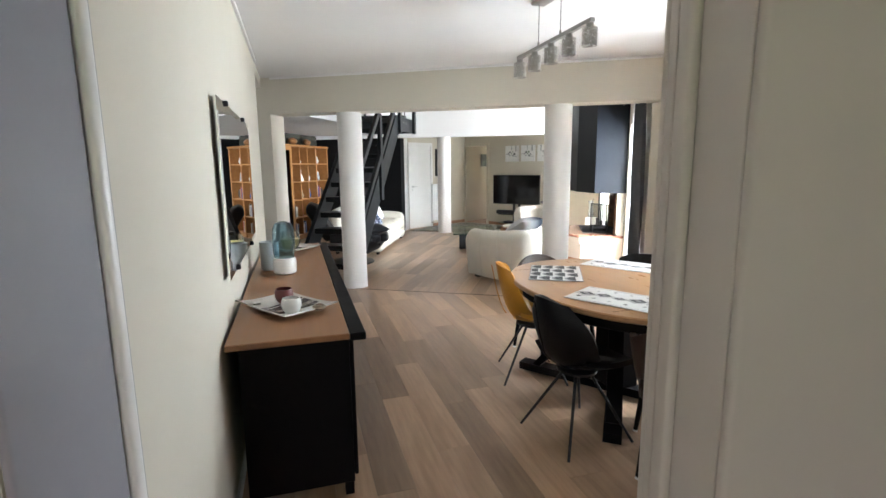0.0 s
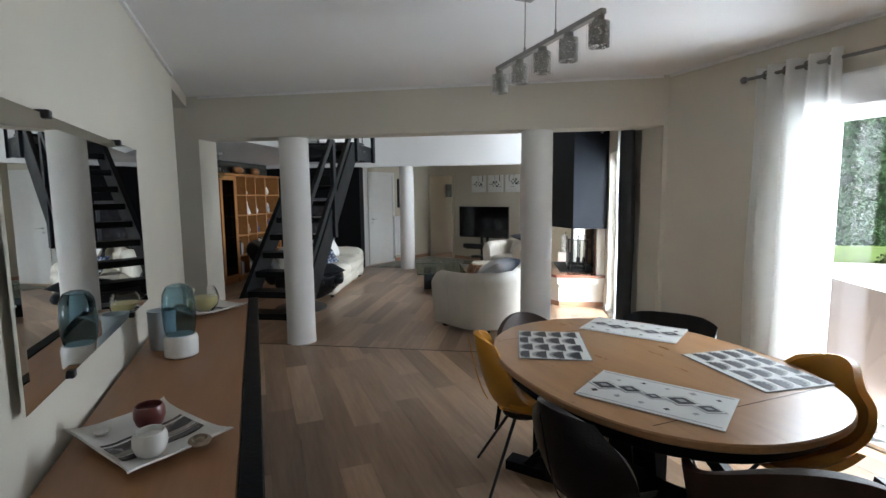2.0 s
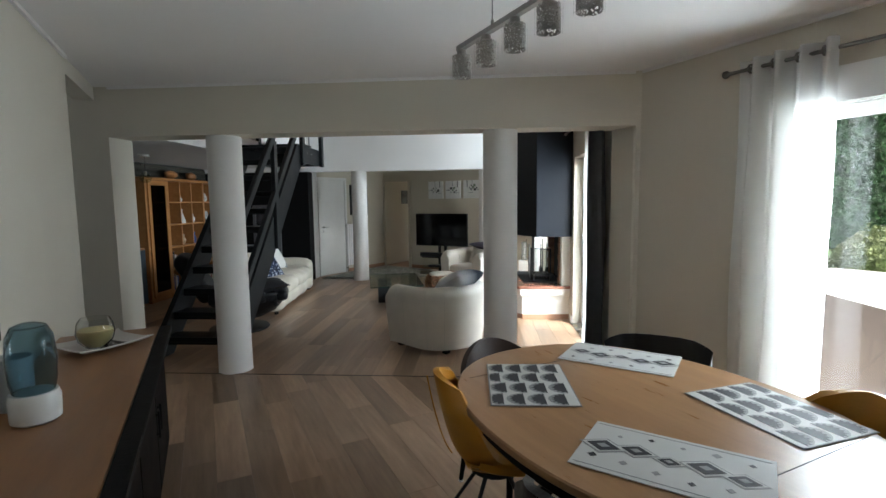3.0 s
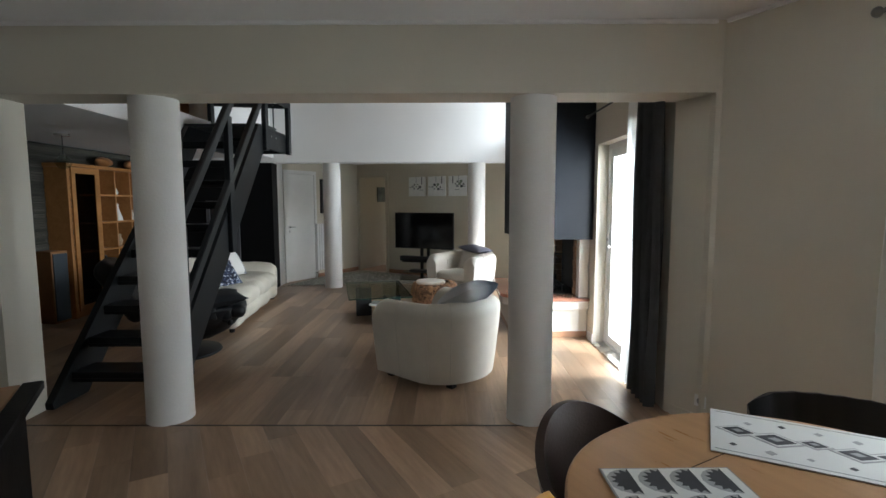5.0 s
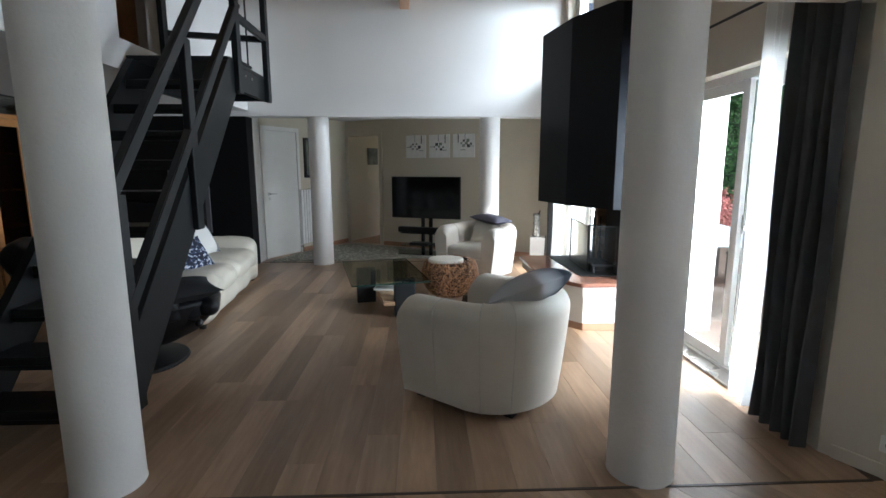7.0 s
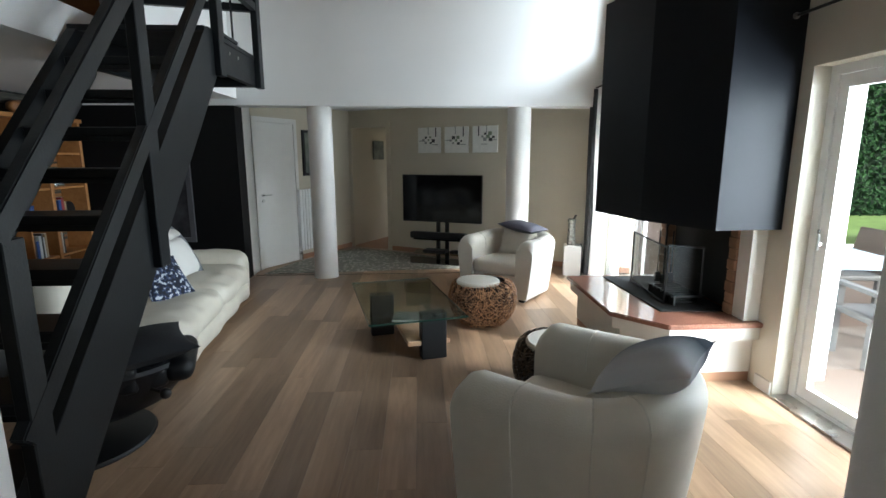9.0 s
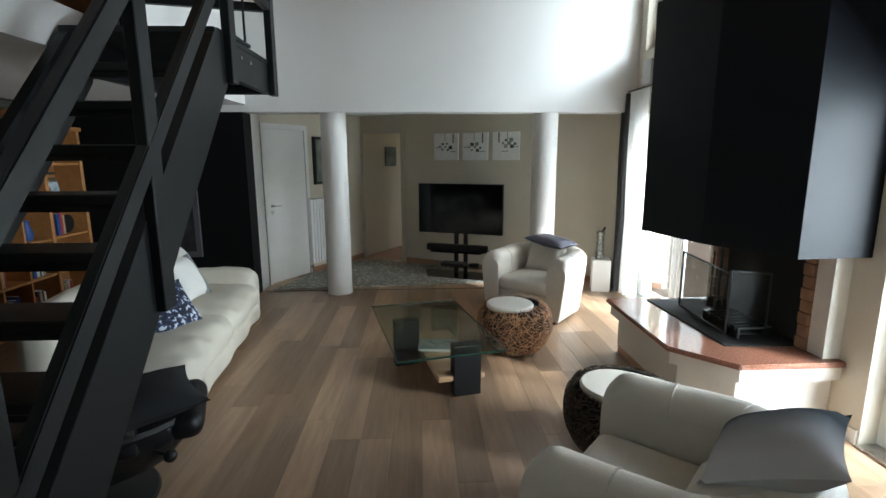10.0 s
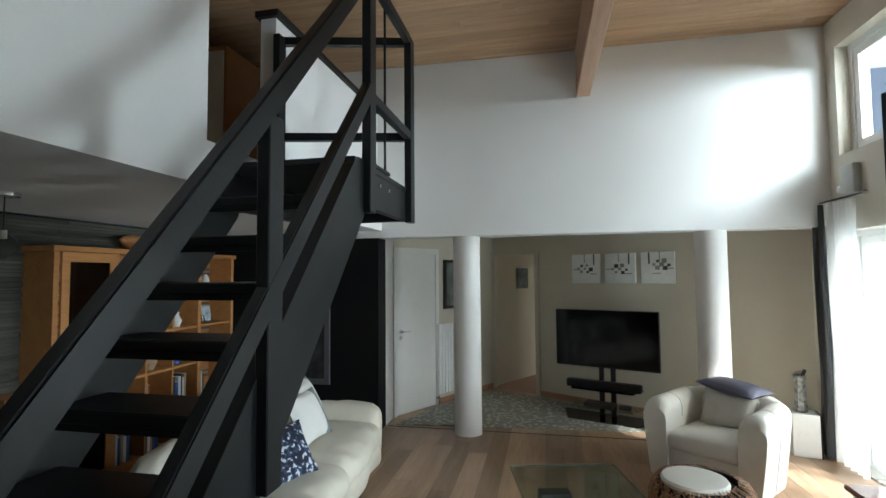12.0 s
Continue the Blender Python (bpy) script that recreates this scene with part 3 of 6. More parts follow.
def fp(name, bm, mat, label="", smooth=False):
    bmesh.ops.transform(bm, matrix=FI, verts=bm.verts)
    return part(name, bm, mat, fire, label, smooth)


HEARTHPAINT = shade("cream_render", (0.72, 0.69, 0.63), 0.8, var=0.03, bump=0.2, bump_scale=120)
BRICK = shade("beige_firebrick", (0.34, 0.19, 0.11), 0.8, var=0.2, scale=12, bump=0.3, rand=0.2)
SOOT = shade("soot_black", (0.008, 0.008, 0.008), 0.85, var=0.3, bump=0.3)
bm = bmesh.new()
prism(bm, [(1.535, 8.26), (0.93, 8.26), (0.70, 8.52), (0.70, 9.50), (1.535, 9.50)], 0.07, 0.33)
fp("base", bm, HEARTHPAINT, "cream rendered base")
bm = bmesh.new()
prism(bm, [(1.535, 8.20), (0.90, 8.19), (0.63, 8.50), (0.64, 9.54), (1.535, 9.54)], 0.33, 0.42)
fp("ledge", bm, HEARTHPAINT)
bm = bmesh.new()
prism(bm, [(1.535, 8.265), (0.935, 8.265), (0.705, 8.525), (0.705, 9.495), (1.535, 9.495)], 0.002, 0.07)
fp("plinth", bm, TILE, "brown tiled plinth")
bm = bmesh.new()
prism(bm, [(1.537, 8.17), (0.88, 8.16), (0.595, 8.48), (0.61, 9.58), (1.537, 9.58)], 0.42, 0.455)
bmesh.ops.bevel(bm, geom=bm.edges[:], offset=0.008, segments=2, affect="EDGES")
fp("hearth_slab", bm, GRANITE, "polished reddish granite slab")
bm = bmesh.new()
outer = [(1.536, 8.12), (1.09, 8.10), (0.845, 8.63), (0.735, 9.26), (1.536, 9.40)]
inner = [(1.52, 8.14), (1.10, 8.12), (0.865, 8.64), (0.757, 9.245), (1.52, 9.38)]
n = len(outer)
lo = [bm.verts.new((x, y, 1.10)) for x, y in outer]
hi = [bm.verts.new((x, y, 2.75)) for x, y in outer]
li = [bm.verts.new((x, y, 1.10)) for x, y in inner]
ti = [bm.verts.new((x, y, 1.6)) for x, y in inner]
for i in range(n):
    j = (i + 1) % n
    bm.faces.new((lo[i], lo[j], hi[j], hi[i]))
    bm.faces.new((lo[j], lo[i], li[i], li[j]))
    bm.faces.new((li[j], li[i], ti[i], ti[j]))
bm.faces.new(hi)
bm.faces.new(ti)
fp("hood", bm, HOOD, "black sheet-steel hood")
bm = bmesh.new()
box(bm, 1.43, 1.535, 8.23, 8.355, 0.456, 1.098)
fp("side_pier", bm, HEARTHPAINT, "white rendered pier")
bm = bmesh.new()
box(bm, 1.50, 1.535, 8.452, 9.33, 0.456, 1.58)
fp("firebox", bm, SOOT, "sooty black firebox")
bm = bmesh.new()
prism(bm, [(0.93, 9.50), (0.96, 8.45), (1.47, 8.43), (1.47, 9.50)], 0.4555, 0.465)
bmesh.ops.bevel(bm, geom=bm.edges[:], offset=0.003, segments=1, affect="EDGES")
fp("fire_plate", bm, SOOT, "black steel plate under the fire")
for y0 in (8.36, 9.34):
    for k in range(8):
        deep = 0.035 * (k % 2)
        fp("brick", soft_box(1.41 + deep * 0.2, 1.53, y0, y0 + 0.085, 0.458 + k * 0.079, 0.532 + k * 0.079, 0.005, 1), BRICK)
for a, b in (((1.12, 9.32), (1.083, 8.645)), ((1.079, 8.640), (1.348, 8.628))):
    bm = bmesh.new()
    p, q = Vector((*a, 0.47)), Vector((*b, 0.47))
    h = 0.44
    for e, g in ((p, q), (p + Vector((0, 0, h)), q + Vector((0, 0, h - 0.02))), (p, p + Vector((0, 0, h))), (q, q + Vector((0, 0, h - 0.02)))):
        rod(bm, e, g, 0.008, 6)
    fp("screen_frame", bm, DARKMETAL, "black folding spark screen frame")
    bm = bmesh.new()
    vs = [bm.verts.new(c) for c in (p, q, q + Vector((0, 0, h - 0.02)), p + Vector((0, 0, h)))]
    bm.faces.new(vs)
    bmesh.ops.solidify(bm, geom=bm.faces[:], thickness=0.003)
    fp("screen_mesh", bm, SCREENMESH, "fine black wire mesh")
grate = bmesh.new()
for k in range(7):
    bar(grate, (1.10, 8.58 + 0.06 * k, 0.53), (1.36, 8.58 + 0.06 * k, 0.53), 0.014, 0.014)
bar(grate, (1.12, 8.56, 0.50), (1.12, 8.97, 0.50), 0.014, 0.075)
bar(grate, (1.34, 8.56, 0.50), (1.34, 8.97, 0.50), 0.014, 0.075)
fp("fire_grate", grate, DARKMETAL, "black iron grate")
tools = thing("fireplace_tools", "black iron fireplace tools on a stand", "fireplace tools", pose(1.30, 9.10, 0.466))
bm = bmesh.new()
lathe(bm, [(0.08, 0), (0.08, 0.012), (0.01, 0.02), (0.008, 0.52), (0.015, 0.53), (0.0, 0.55)], 16, cap=False)
part("stand", bm, DARKMETAL, tools)
for a, nm in ((0, "poker"), (120, "shovel"), (240, "brush")):
    bm = bmesh.new()
    x, y = 0.06 * math.cos(radians(a)), 0.06 * math.sin(radians(a))
    rod(bm, (x, y, 0.1), (x, y, 0.48), 0.006, 8)
    box(bm, x - 0.02, x + 0.02, y - 0.01, y + 0.01, 0.04, 0.12)
    part(nm, bm, DARKMETAL, tools)


# ---- armchairs ----
def tub_armchair(m, label):
    root = thing("armchair", label, "armchair", m, "white leather tub armchairs")
    W, D, R = 0.93, 0.86, 0.40

    def path(s):
        """Outer plan of the back and arms, s in 0..1 from one arm front to the other."""
        straight = D - R
        arc = math.pi * (W / 2 + R) / 2
        total = 2 * straight + arc
        t = s * total
        if t < straight:
            return Vector((-W / 2, D / 2 - t, 0)), Vector((-1, 0, 0))
        if t > total - straight:
            return Vector((W / 2, D / 2 - (total - t), 0)), Vector((1, 0, 0))
        a = math.pi * (t - straight) / arc
        return Vector((-W / 2 * math.cos(a), D / 2 - straight - R * math.sin(a), 0)), Vector((-math.cos(a) * R, -math.sin(a) * W / 2, 0)).normalized()

    section = [(0.0, 0.05), (0.008, 0.18), (0.014, 0.32), (0.019, 0.45), (0.020, 0.53)]
    section += [(-0.085 + 0.105 * math.cos(math.pi * k / 11), 0.575 + 0.105 * math.sin(math.pi * k / 11)) for k in range(12)]
    section += [(-0.19, 0.50), (-0.19, 0.35), (-0.19, 0.05)]
    bm = bmesh.new()
    N = 56
    rings = []
    for i in range(N + 1):
        s = i / N
        p, o = path(s)
        front = min(s, 1 - s) * N
        dip = 0.03 * max(0.0, 1 - abs(s - 0.5) * 2.6)
        fall = 0.07 * max(0.0, 1 - front / 2.0) ** 2
        ring = []
        for r, z in section:
            zz = z + (dip - fall) * (z / 0.68)
            taper = -0.05 * (1 - z / 0.68)
            ring.append(bm.verts.new(p + o * (r + taper * (1 if r > -0.1 else 0)) + Vector((0, 0, zz))))
        rings.append(ring)
    seams = {k: [v.co.copy() for v in rings[k][:18]] for k in (7, 15, 20, 36, 41, 49)}
    for a, b in zip(rings, rings[1:]):
        for k in range(len(section) - 1):
            bm.faces.new((a[k], b[k], b[k + 1], a[k + 1]))
        bm.faces.new((a[-1], b[-1], b[0], a[0]))
    bm.faces.new(rings[0])
    bm.faces.new(rings[-1][::-1])
    part("shell", bm, LEATHER, root, smooth=True)
    part("seat_base", soft_box(-0.285, 0.285, -0.26, 0.40, 0.06, 0.28, 0.02), LEATHER, root, smooth=True)
    part("seat_cushion", puff(-0.283, 0.283, -0.22, 0.43, 0.27, 0.43, r=0.33), LEATHER, root, smooth=True)
    part("back_cushion", puff(-0.27, 0.27, -0.29, -0.13, 0.42, 0.66, r=0.45), LEATHER, root, smooth=True)
    for x, y in ((-0.33, 0.34), (0.33, 0.34), (-0.22, -0.24), (0.22, -0.24)):
        bm = bmesh.new()
        box(bm, x - 0.03, x + 0.03, y - 0.03, y + 0.03, 0.0, 0.052)
        part("foot", bm, DARKMETAL, root)
    for k in (7, 15, 20, 36, 41, 49):
        bm = bmesh.new()
        for a, b in zip(seams[k], seams[k][1:]):
            rod(bm, a, b, 0.0042, 6)
        part("seam", bm, FABRIC, root, "stitched seam")
    return root


tub_armchair(pose(-0.02, 7.10, 0, 0, 0, 49), "white leather tub armchair with its back to the columns")
tub_armchair(pose(0.31, 10.72, 0, 0, 0, 140), "white leather tub armchair beside the fireplace hearth")


def ombre(name, lo, hi, mid=0.0, width=0.25):
    """Cloth whose dye fades along the cushion."""
    m = shade(name, lo, 0.9, var=0.04, bump=0.35, bump_scale=380, spec=0.1)
    n, l = m.node_tree.nodes, m.node_tree.links
    co = n.new("ShaderNodeTexCoord")
    sep = n.new("ShaderNodeSeparateXYZ")
    l.new(co.outputs["Object"], sep.inputs[0])
    mr = n.new("ShaderNodeMapRange")
    mr.inputs["From Min"].default_value, mr.inputs["From Max"].default_value = mid - width, mid + width
    l.new(sep.outputs["X"], mr.inputs["Value"])
    mx = n.new("ShaderNodeMix")
    mx.data_type = "RGBA"
    l.new(mr.outputs[0], mx.inputs["Factor"])
    mx.inputs["A"].default_value, mx.inputs["B"].default_value = (*lo, 1), (*hi, 1)
    l.new(mx.outputs["Result"], n["Principled BSDF"].inputs["Base Color"])
    return m


OMBRE = ombre("ombre_dyed_cloth", (0.60, 0.61, 0.64), (0.030, 0.038, 0.050), -0.03, 0.14)
PLUM = shade("plum_grey_satin", (0.085, 0.085, 0.12), 0.45, var=0.1, bump=0.2, bump_scale=300)


def cushion(label, m, w, d, h, mat):
    ob = link("cushion", pillow(w, d, h, Matrix.Identity(4)), mat, True)
    ob.matrix_world = m
    return tagged(ob, label, "cushion")


cushion("grey cushion fading from pale to slate on the armchair", pose(0.152, 6.925, 0.735, -26, 0, 48), 0.44, 0.40, 0.19, OMBRE)
cushion("plain cream cushion on the armchair seat", pose(0.035, 6.905, 0.60, -18, 6, 48), 0.36, 0.32, 0.16, FABRIC)
cushion("plum-grey satin cushion on top of the armchair back", pose(0.46, 10.88, 0.74, 0, -6, 130), 0.52, 0.34, 0.12, PLUM)
cushion("cream cushion leaning in the armchair", pose(0.38, 10.80, 0.57, -62, 0, 140), 0.44, 0.34, 0.12, FABRIC)

# ---- sofa ----
SOFALEATHER = shade("cream_leather", (0.63, 0.59, 0.50), 0.44, var=0.06, scale=5, bump=0.35, bump_scale=120)
SR = Matrix.Translation((-3.02, 9.64, 0)) @ Matrix.Rotation(radians(6.5), 4, "Z")
sofa = thing("sofa", "long cream leather sofa against the dark wall", "sofa", SR)
part("base", puff(-0.42, 0.43, -1.30, 0.88, 0.03, 0.27, r=0.3), SOFALEATHER, sofa, smooth=True)


def rumple(bm, tufts, depth=0.035, wave=0.012):
    """Draws upholstery in round its buttons and lets it sag between them."""
    for v in bm.verts:
        pull = sum(math.exp(-((v.co - t).length / 0.075) ** 2) for t in tufts)
        v.co -= Vector((0.35, 0, 1)) * (depth * min(pull, 1.2))
        v.co.z += wave * math.sin(v.co.y * 13.0 + v.co.x * 5.0) * (0.4 + 0.6 * noise.noise(v.co * 4.0))
        v.co.x += wave * 0.9 * math.sin(v.co.y * 11.0 + 1.0)
    return bm


for y0, y1 in ((-1.31, -0.29), (-0.27, 0.68)):
    tufts = [Vector((0.40, y0 + (y1 - y0) * k, 0.42)) for k in (0.2, 0.5, 0.8)]
    part("seat_cushion", rumple(puff(-0.36, 0.50, y0, y1, 0.20, 0.46, n=26, r=0.49), tufts), SOFALEATHER, sofa, smooth=True)
part("seat_front", rumple(puff(0.28, 0.485, -1.30, 0.70, 0.05, 0.27, n=26, r=0.46), [], 0, 0.014), SOFALEATHER, sofa, "puffy front roll", True)
for y0, y1 in ((-1.28, -0.29), (-0.27, 0.68)):
    part("back_cushion", puff(-0.50, -0.24, y0, y1, 0.26, 0.78, r=0.45), SOFALEATHER, sofa, smooth=True)
part("armrest", puff(-0.46, 0.46, 0.66, 0.91, 0.06, 0.56, r=0.45), SOFALEATHER, sofa, smooth=True)
for x in (-0.36, 0.38):
    for y in (-1.2, 0.78):
        bm = bmesh.new()
        rod(bm, (x, y, 0), (x, y, 0.06), 0.03, 10)
        part("foot", bm, DARKMETAL, sofa)
for y in (-1.106, -0.80, -0.494, -0.08, 0.205, 0.49):
    bm = bmesh.new()
    bmesh.ops.create_uvsphere(bm, u_segments=10, v_segments=6, radius=0.014, matrix=Matrix.Translation((0.39, y, 0.405)))
    part("button", bm, SOFALEATHER, sofa, smooth=True)
STRIPE = ombre("white_and_grey_cloth", (0.66, 0.65, 0.62), (0.20, 0.21, 0.22), 0.12, 0.004)
PRINT = bpy.data.materials.new("blue_print_cloth")
PRINT.use_nodes = True
pn, pl = PRINT.node_tree.nodes, PRINT.node_tree.links
nz = pn.new("ShaderNodeTexNoise")
nz.inputs["Scale"].default_value, nz.inputs["Detail"].default_value = 30, 6
co = pn.new("ShaderNodeTexCoord")
pl.new(co.outputs["Object"], nz.inputs["Vector"])
cr = pn.new("ShaderNodeValToRGB")
cr.color_ramp.interpolation = "CONSTANT"
cr.color_ramp.elements[0].color = (0.008, 0.011, 0.024, 1)
cr.color_ramp.elements[1].position, cr.color_ramp.elements[1].color = 0.57, (0.55, 0.58, 0.63, 1)
ea = cr.color_ramp.elements.new(0.49)
ea.color = (0.04, 0.06, 0.13, 1)
pl.new(nz.outputs["Fac"], cr.inputs["Fac"])
pl.new(cr.outputs[0], pn["Principled BSDF"].inputs["Base Color"])
pn["Principled BSDF"].inputs["Roughness"].default_value = 0.8
cushion("white cushion with a grey side on the sofa", SR @ pose(-0.06, 0.34, 0.68, 0, 66, 12) @ pose(0, 0, 0, 0, 0, 90), 0.48, 0.44, 0.15, STRIPE)
cushion("grey and white cushion leaning on the sofa", SR @ pose(0.04, 0.05, 0.655, 0, 62, -10) @ pose(0, 0, 0, 0, 0, 90), 0.44, 0.40, 0.14, STRIPE)
cushion("dark blue cushion with pale print on the sofa", SR @ pose(0.12, -0.58, 0.585, 0, 50, -34), 0.42, 0.40, 0.13, PRINT)

# ---- recliner under the stairs ----
rec = thing("recliner", "black leather swivel recliner on a round base", "recliner", pose(-2.66, 7.72, 0, 0, 0, -70))
bm = bmesh.new()
lathe(bm, [(0.35, 0.0), (0.36, 0.012), (0.35, 0.026), (0.08, 0.06), (0.06, 0.09), (0.06, 0.20)], 40)
part("base", bm, DARKMETAL, rec, smooth=True)
bm = bmesh.new()
lathe(bm, [(0.12, 0.14), (0.24, 0.22), (0.31, 0.33), (0.345, 0.45), (0.335, 0.47), (0.30, 0.475)], 36, Matrix.Translation((0, 0.10, 0)) @ Matrix.Diagonal((1.03, 1.42, 1, 1)))
part("shell", bm, BLACKLEATHER, rec, "tapered black shell", True)
part("seat", puff(-0.26, 0.26, -0.30, 0.48, 0.33, 0.49, r=0.4), BLACKLEATHER, rec, smooth=True)
part("footrest", puff(-0.24, 0.24, 0.44, 0.60, 0.35, 0.48, r=0.49), BLACKLEATHER, rec, "rounded leg rest", True)
part("backrest", puff(-0.29, 0.29, -0.09, 0.09, 0.0, 0.62, Matrix.Translation((0, -0.30, 0.40)) @ Matrix.Rotation(radians(30), 4, "X"), r=0.45), BLACKLEATHER, rec, smooth=True)
for x in (-0.285, 0.285):
    part("armrest", puff(x - 0.03, x + 0.03, -0.30, 0.34, 0.36, 0.505, r=0.45), BLACKLEATHER, rec, smooth=True)
bm = bmesh.new()
rod(bm, (0.22, 0.34, 0.37), (0.28, 0.46, 0.33), 0.008, 8)
bmesh.ops.create_uvsphere(bm, u_segments=12, v_segments=8, radius=0.03, matrix=Matrix.Translation((0.28, 0.46, 0.33)))
part("lever", bm, DARKMETAL, rec, "round black lever knob", True)
cushion("black cloth cushion lying on the recliner", pose(-2.35, 7.69, 0.55, 3, -3, 38), 0.62, 0.46, 0.15, NAVY)

# ---- coffee table ----
ct = thing("coffee_table", "glass-topped coffee table with black block legs", "coffee table", pose(-0.92, 9.17, 0, 0, 0, 13))
part("glass_top", soft_box(-0.37, 0.37, -0.62, 0.62, 0.372, 0.384, 0.004, 1), SMOKEGLASS, ct, "greenish clear glass top").visible_shadow = False
# same glass as the near edge; the light on the others is painted in
LITEDGE = shade("lit_green_glass_edge", (0.10, 0.125, 0.105), 0.12, var=0.05)
GLASSEDGE = shade("dark_green_glass_edge", (0.01, 0.03, 0.022), 0.15, var=0.05)
for a0, a1, b0, b1 in ((-0.3735, 0.3735, -0.6235, -0.6205), (-0.3735, 0.3735, 0.6205, 0.6235), (-0.3735, -0.3705, -0.62, 0.62), (0.3705, 0.3735, -0.62, 0.62)):
    bm = bmesh.new()
    box(bm, a0, a1, b0, b1, 0.372, 0.384)
    part("glass_edge", bm, GLASSEDGE if b1 < 0 else LITEDGE, ct, "dark green polished glass edge" if b1 < 0 else "green polished glass edge paled by painted light")
PALEOAK = wood("pale_oak", (0.36, 0.22, 0.12), (0.56, 0.38, 0.23), 0.45, grain=(1.5, 10, 10), rand=0.05)
BLOCK = shade("black_stained_block", (0.006, 0.0065, 0.0075), 0.45, var=0.15, bump=0.1)
part("glass_leg", soft_box(0.13, 0.36, 0.46, 0.52, 0, 0.371, 0.006), SMOKEGLASS, ct, "thick greenish glass leg")
for x, y in ((0.155, -0.405), (-0.15, 0.22)):
    part("leg", soft_box(x - 0.10, x + 0.10, y - 0.05, y + 0.05, 0, 0.371, 0.006), BLOCK, ct)
part("wooden_shelf", soft_box(-0.055, 0.285, -0.445, 0.50, 0.115, 0.155, 0.006, 2), PALEOAK, ct, "light oak lower shelf")
MAGCOVER = shade("magazine_cover", (0.30, 0.31, 0.30), 0.35, var=0.6, scale=30)
PAPER = shade("paper", (0.75, 0.74, 0.71), 0.7)
mag = thing("magazine", "magazine lying on the coffee table shelf", "magazine", pose(-0.86, 9.30, 0.1565, 0, 0, -6))
part("pages", soft_box(-0.15, 0.15, -0.11, 0.11, 0, 0.02, 0.002, 1), PAPER, mag)
part("cover", soft_box(-0.152, 0.152, -0.112, 0.112, 0.0205, 0.023, 0.001, 1), MAGCOVER, mag)


# ---- wicker poufs ----
def strands(name, dark, light):
    """Woven stalks, each of its own tone."""
    m = shade(name, dark, 0.42, bump=0.2, bump_scale=300)
    n, l = m.node_tree.nodes, m.node_tree.links
    geo, ramp = n.new("ShaderNodeNewGeometry"), n.new("ShaderNodeValToRGB")
    ramp.color_ramp.elements[0].color, ramp.color_ramp.elements[1].color = (*dark, 1), (*light, 1)
    mid = ramp.color_ramp.elements.new(0.55)
    mid.color = (*[0.5 * (a + b) for a, b in zip(dark, light)], 1)
    l.new(geo.outputs["Random Per Island"], ramp.inputs["Fac"])
    l.new(ramp.outputs[0], n["Principled BSDF"].inputs["Base Color"])
    return m


RATTAN = strands("rattan", (0.12, 0.052, 0.022), (0.64, 0.36, 0.19))
# rattan again, darkened: the shadow behind the armchair is in its tone
SHADERATTAN = strands("shaded_rattan", (0.012, 0.008, 0.006), (0.14, 0.09, 0.055))
# almost black, so shade between the strands is painted by the core
GAPSHADE = shade("weave_gap_shade", (0.008, 0.005, 0.004), 0.9)


def pouf(m, label, seed, weave):
    root = thing("pouf", label, "pouf", m, "woven rattan poufs")
    rnd = random.Random(seed)

    def radius(z):
        t = (z - 0.25) / 0.25
        return 0.318 * math.sqrt(max(0.02, 1 - (0.66 if t < 0 else 0.62) * t * t))
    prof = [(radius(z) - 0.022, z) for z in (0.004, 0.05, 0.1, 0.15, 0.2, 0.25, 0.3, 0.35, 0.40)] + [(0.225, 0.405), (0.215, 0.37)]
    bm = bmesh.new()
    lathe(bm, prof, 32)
    part("core", bm, GAPSHADE, root, "inner core darkened for the shade in the gaps", True)
    bm = bmesh.new()
    for k in range(2300):
        a, z, slope, ln = rnd.uniform(0, 6.283), rnd.uniform(0.012, 0.415), rnd.uniform(0, 6.283), rnd.uniform(0.04, 0.11)
        turn = rnd.choice((-1, 1)) * rnd.uniform(2.0, 9.0)
        lift = rnd.uniform(-0.012, 0.008)
        ring = None
        r0 = rnd.uniform(0.0021, 0.0032)
        x = y = 0.0
        for s in range(7):
            head = slope + turn * ln * s / 6
            x, y = x + ln / 6 * math.cos(head), y + ln / 6 * math.sin(head)
            aa = a + x / 0.29
            zz = min(0.425, max(0.006, z + y))
            rr = radius(zz) + lift - (0.05 * max(0.0, zz - 0.40) / 0.025 if zz > 0.40 else 0.0)
            c = Vector((rr * math.cos(aa), rr * math.sin(aa), zz))
            o = Vector((math.cos(aa), math.sin(aa), 0))
            side = Vector((-math.sin(aa) * -math.sin(head), math.cos(aa) * -math.sin(head), math.cos(head)))
            w = r0 if s < 6 else r0 * 0.5
            nr = [bm.verts.new(c + o * w), bm.verts.new(c + side * w - o * w * 0.5), bm.verts.new(c - side * w - o * w * 0.5)]
            if ring:
                for i in range(3):
                    bm.faces.new((ring[i], ring[(i + 1) % 3], nr[(i + 1) % 3], nr[i]))
            ring = nr
    part("rattan_weave", bm, weave, root, "tangled rattan strands")
    bm = bmesh.new()
    lathe(bm, [(0.18, 0.385), (0.20, 0.395), (0.203, 0.418), (0.192, 0.432), (0.10, 0.438), (0.01, 0.439)], 36)
    bmesh.ops.transform(bm, matrix=Matrix.Translation((-0.05, -0.035, 0.0)), verts=bm.verts)
    part("seat_pad", bm, LEATHER, root, "round white seat pad", True)
    return root


pouf(pose(-0.18, 9.61, 0), "round woven rattan pouf with white pad beside the coffee table", 5, RATTAN)
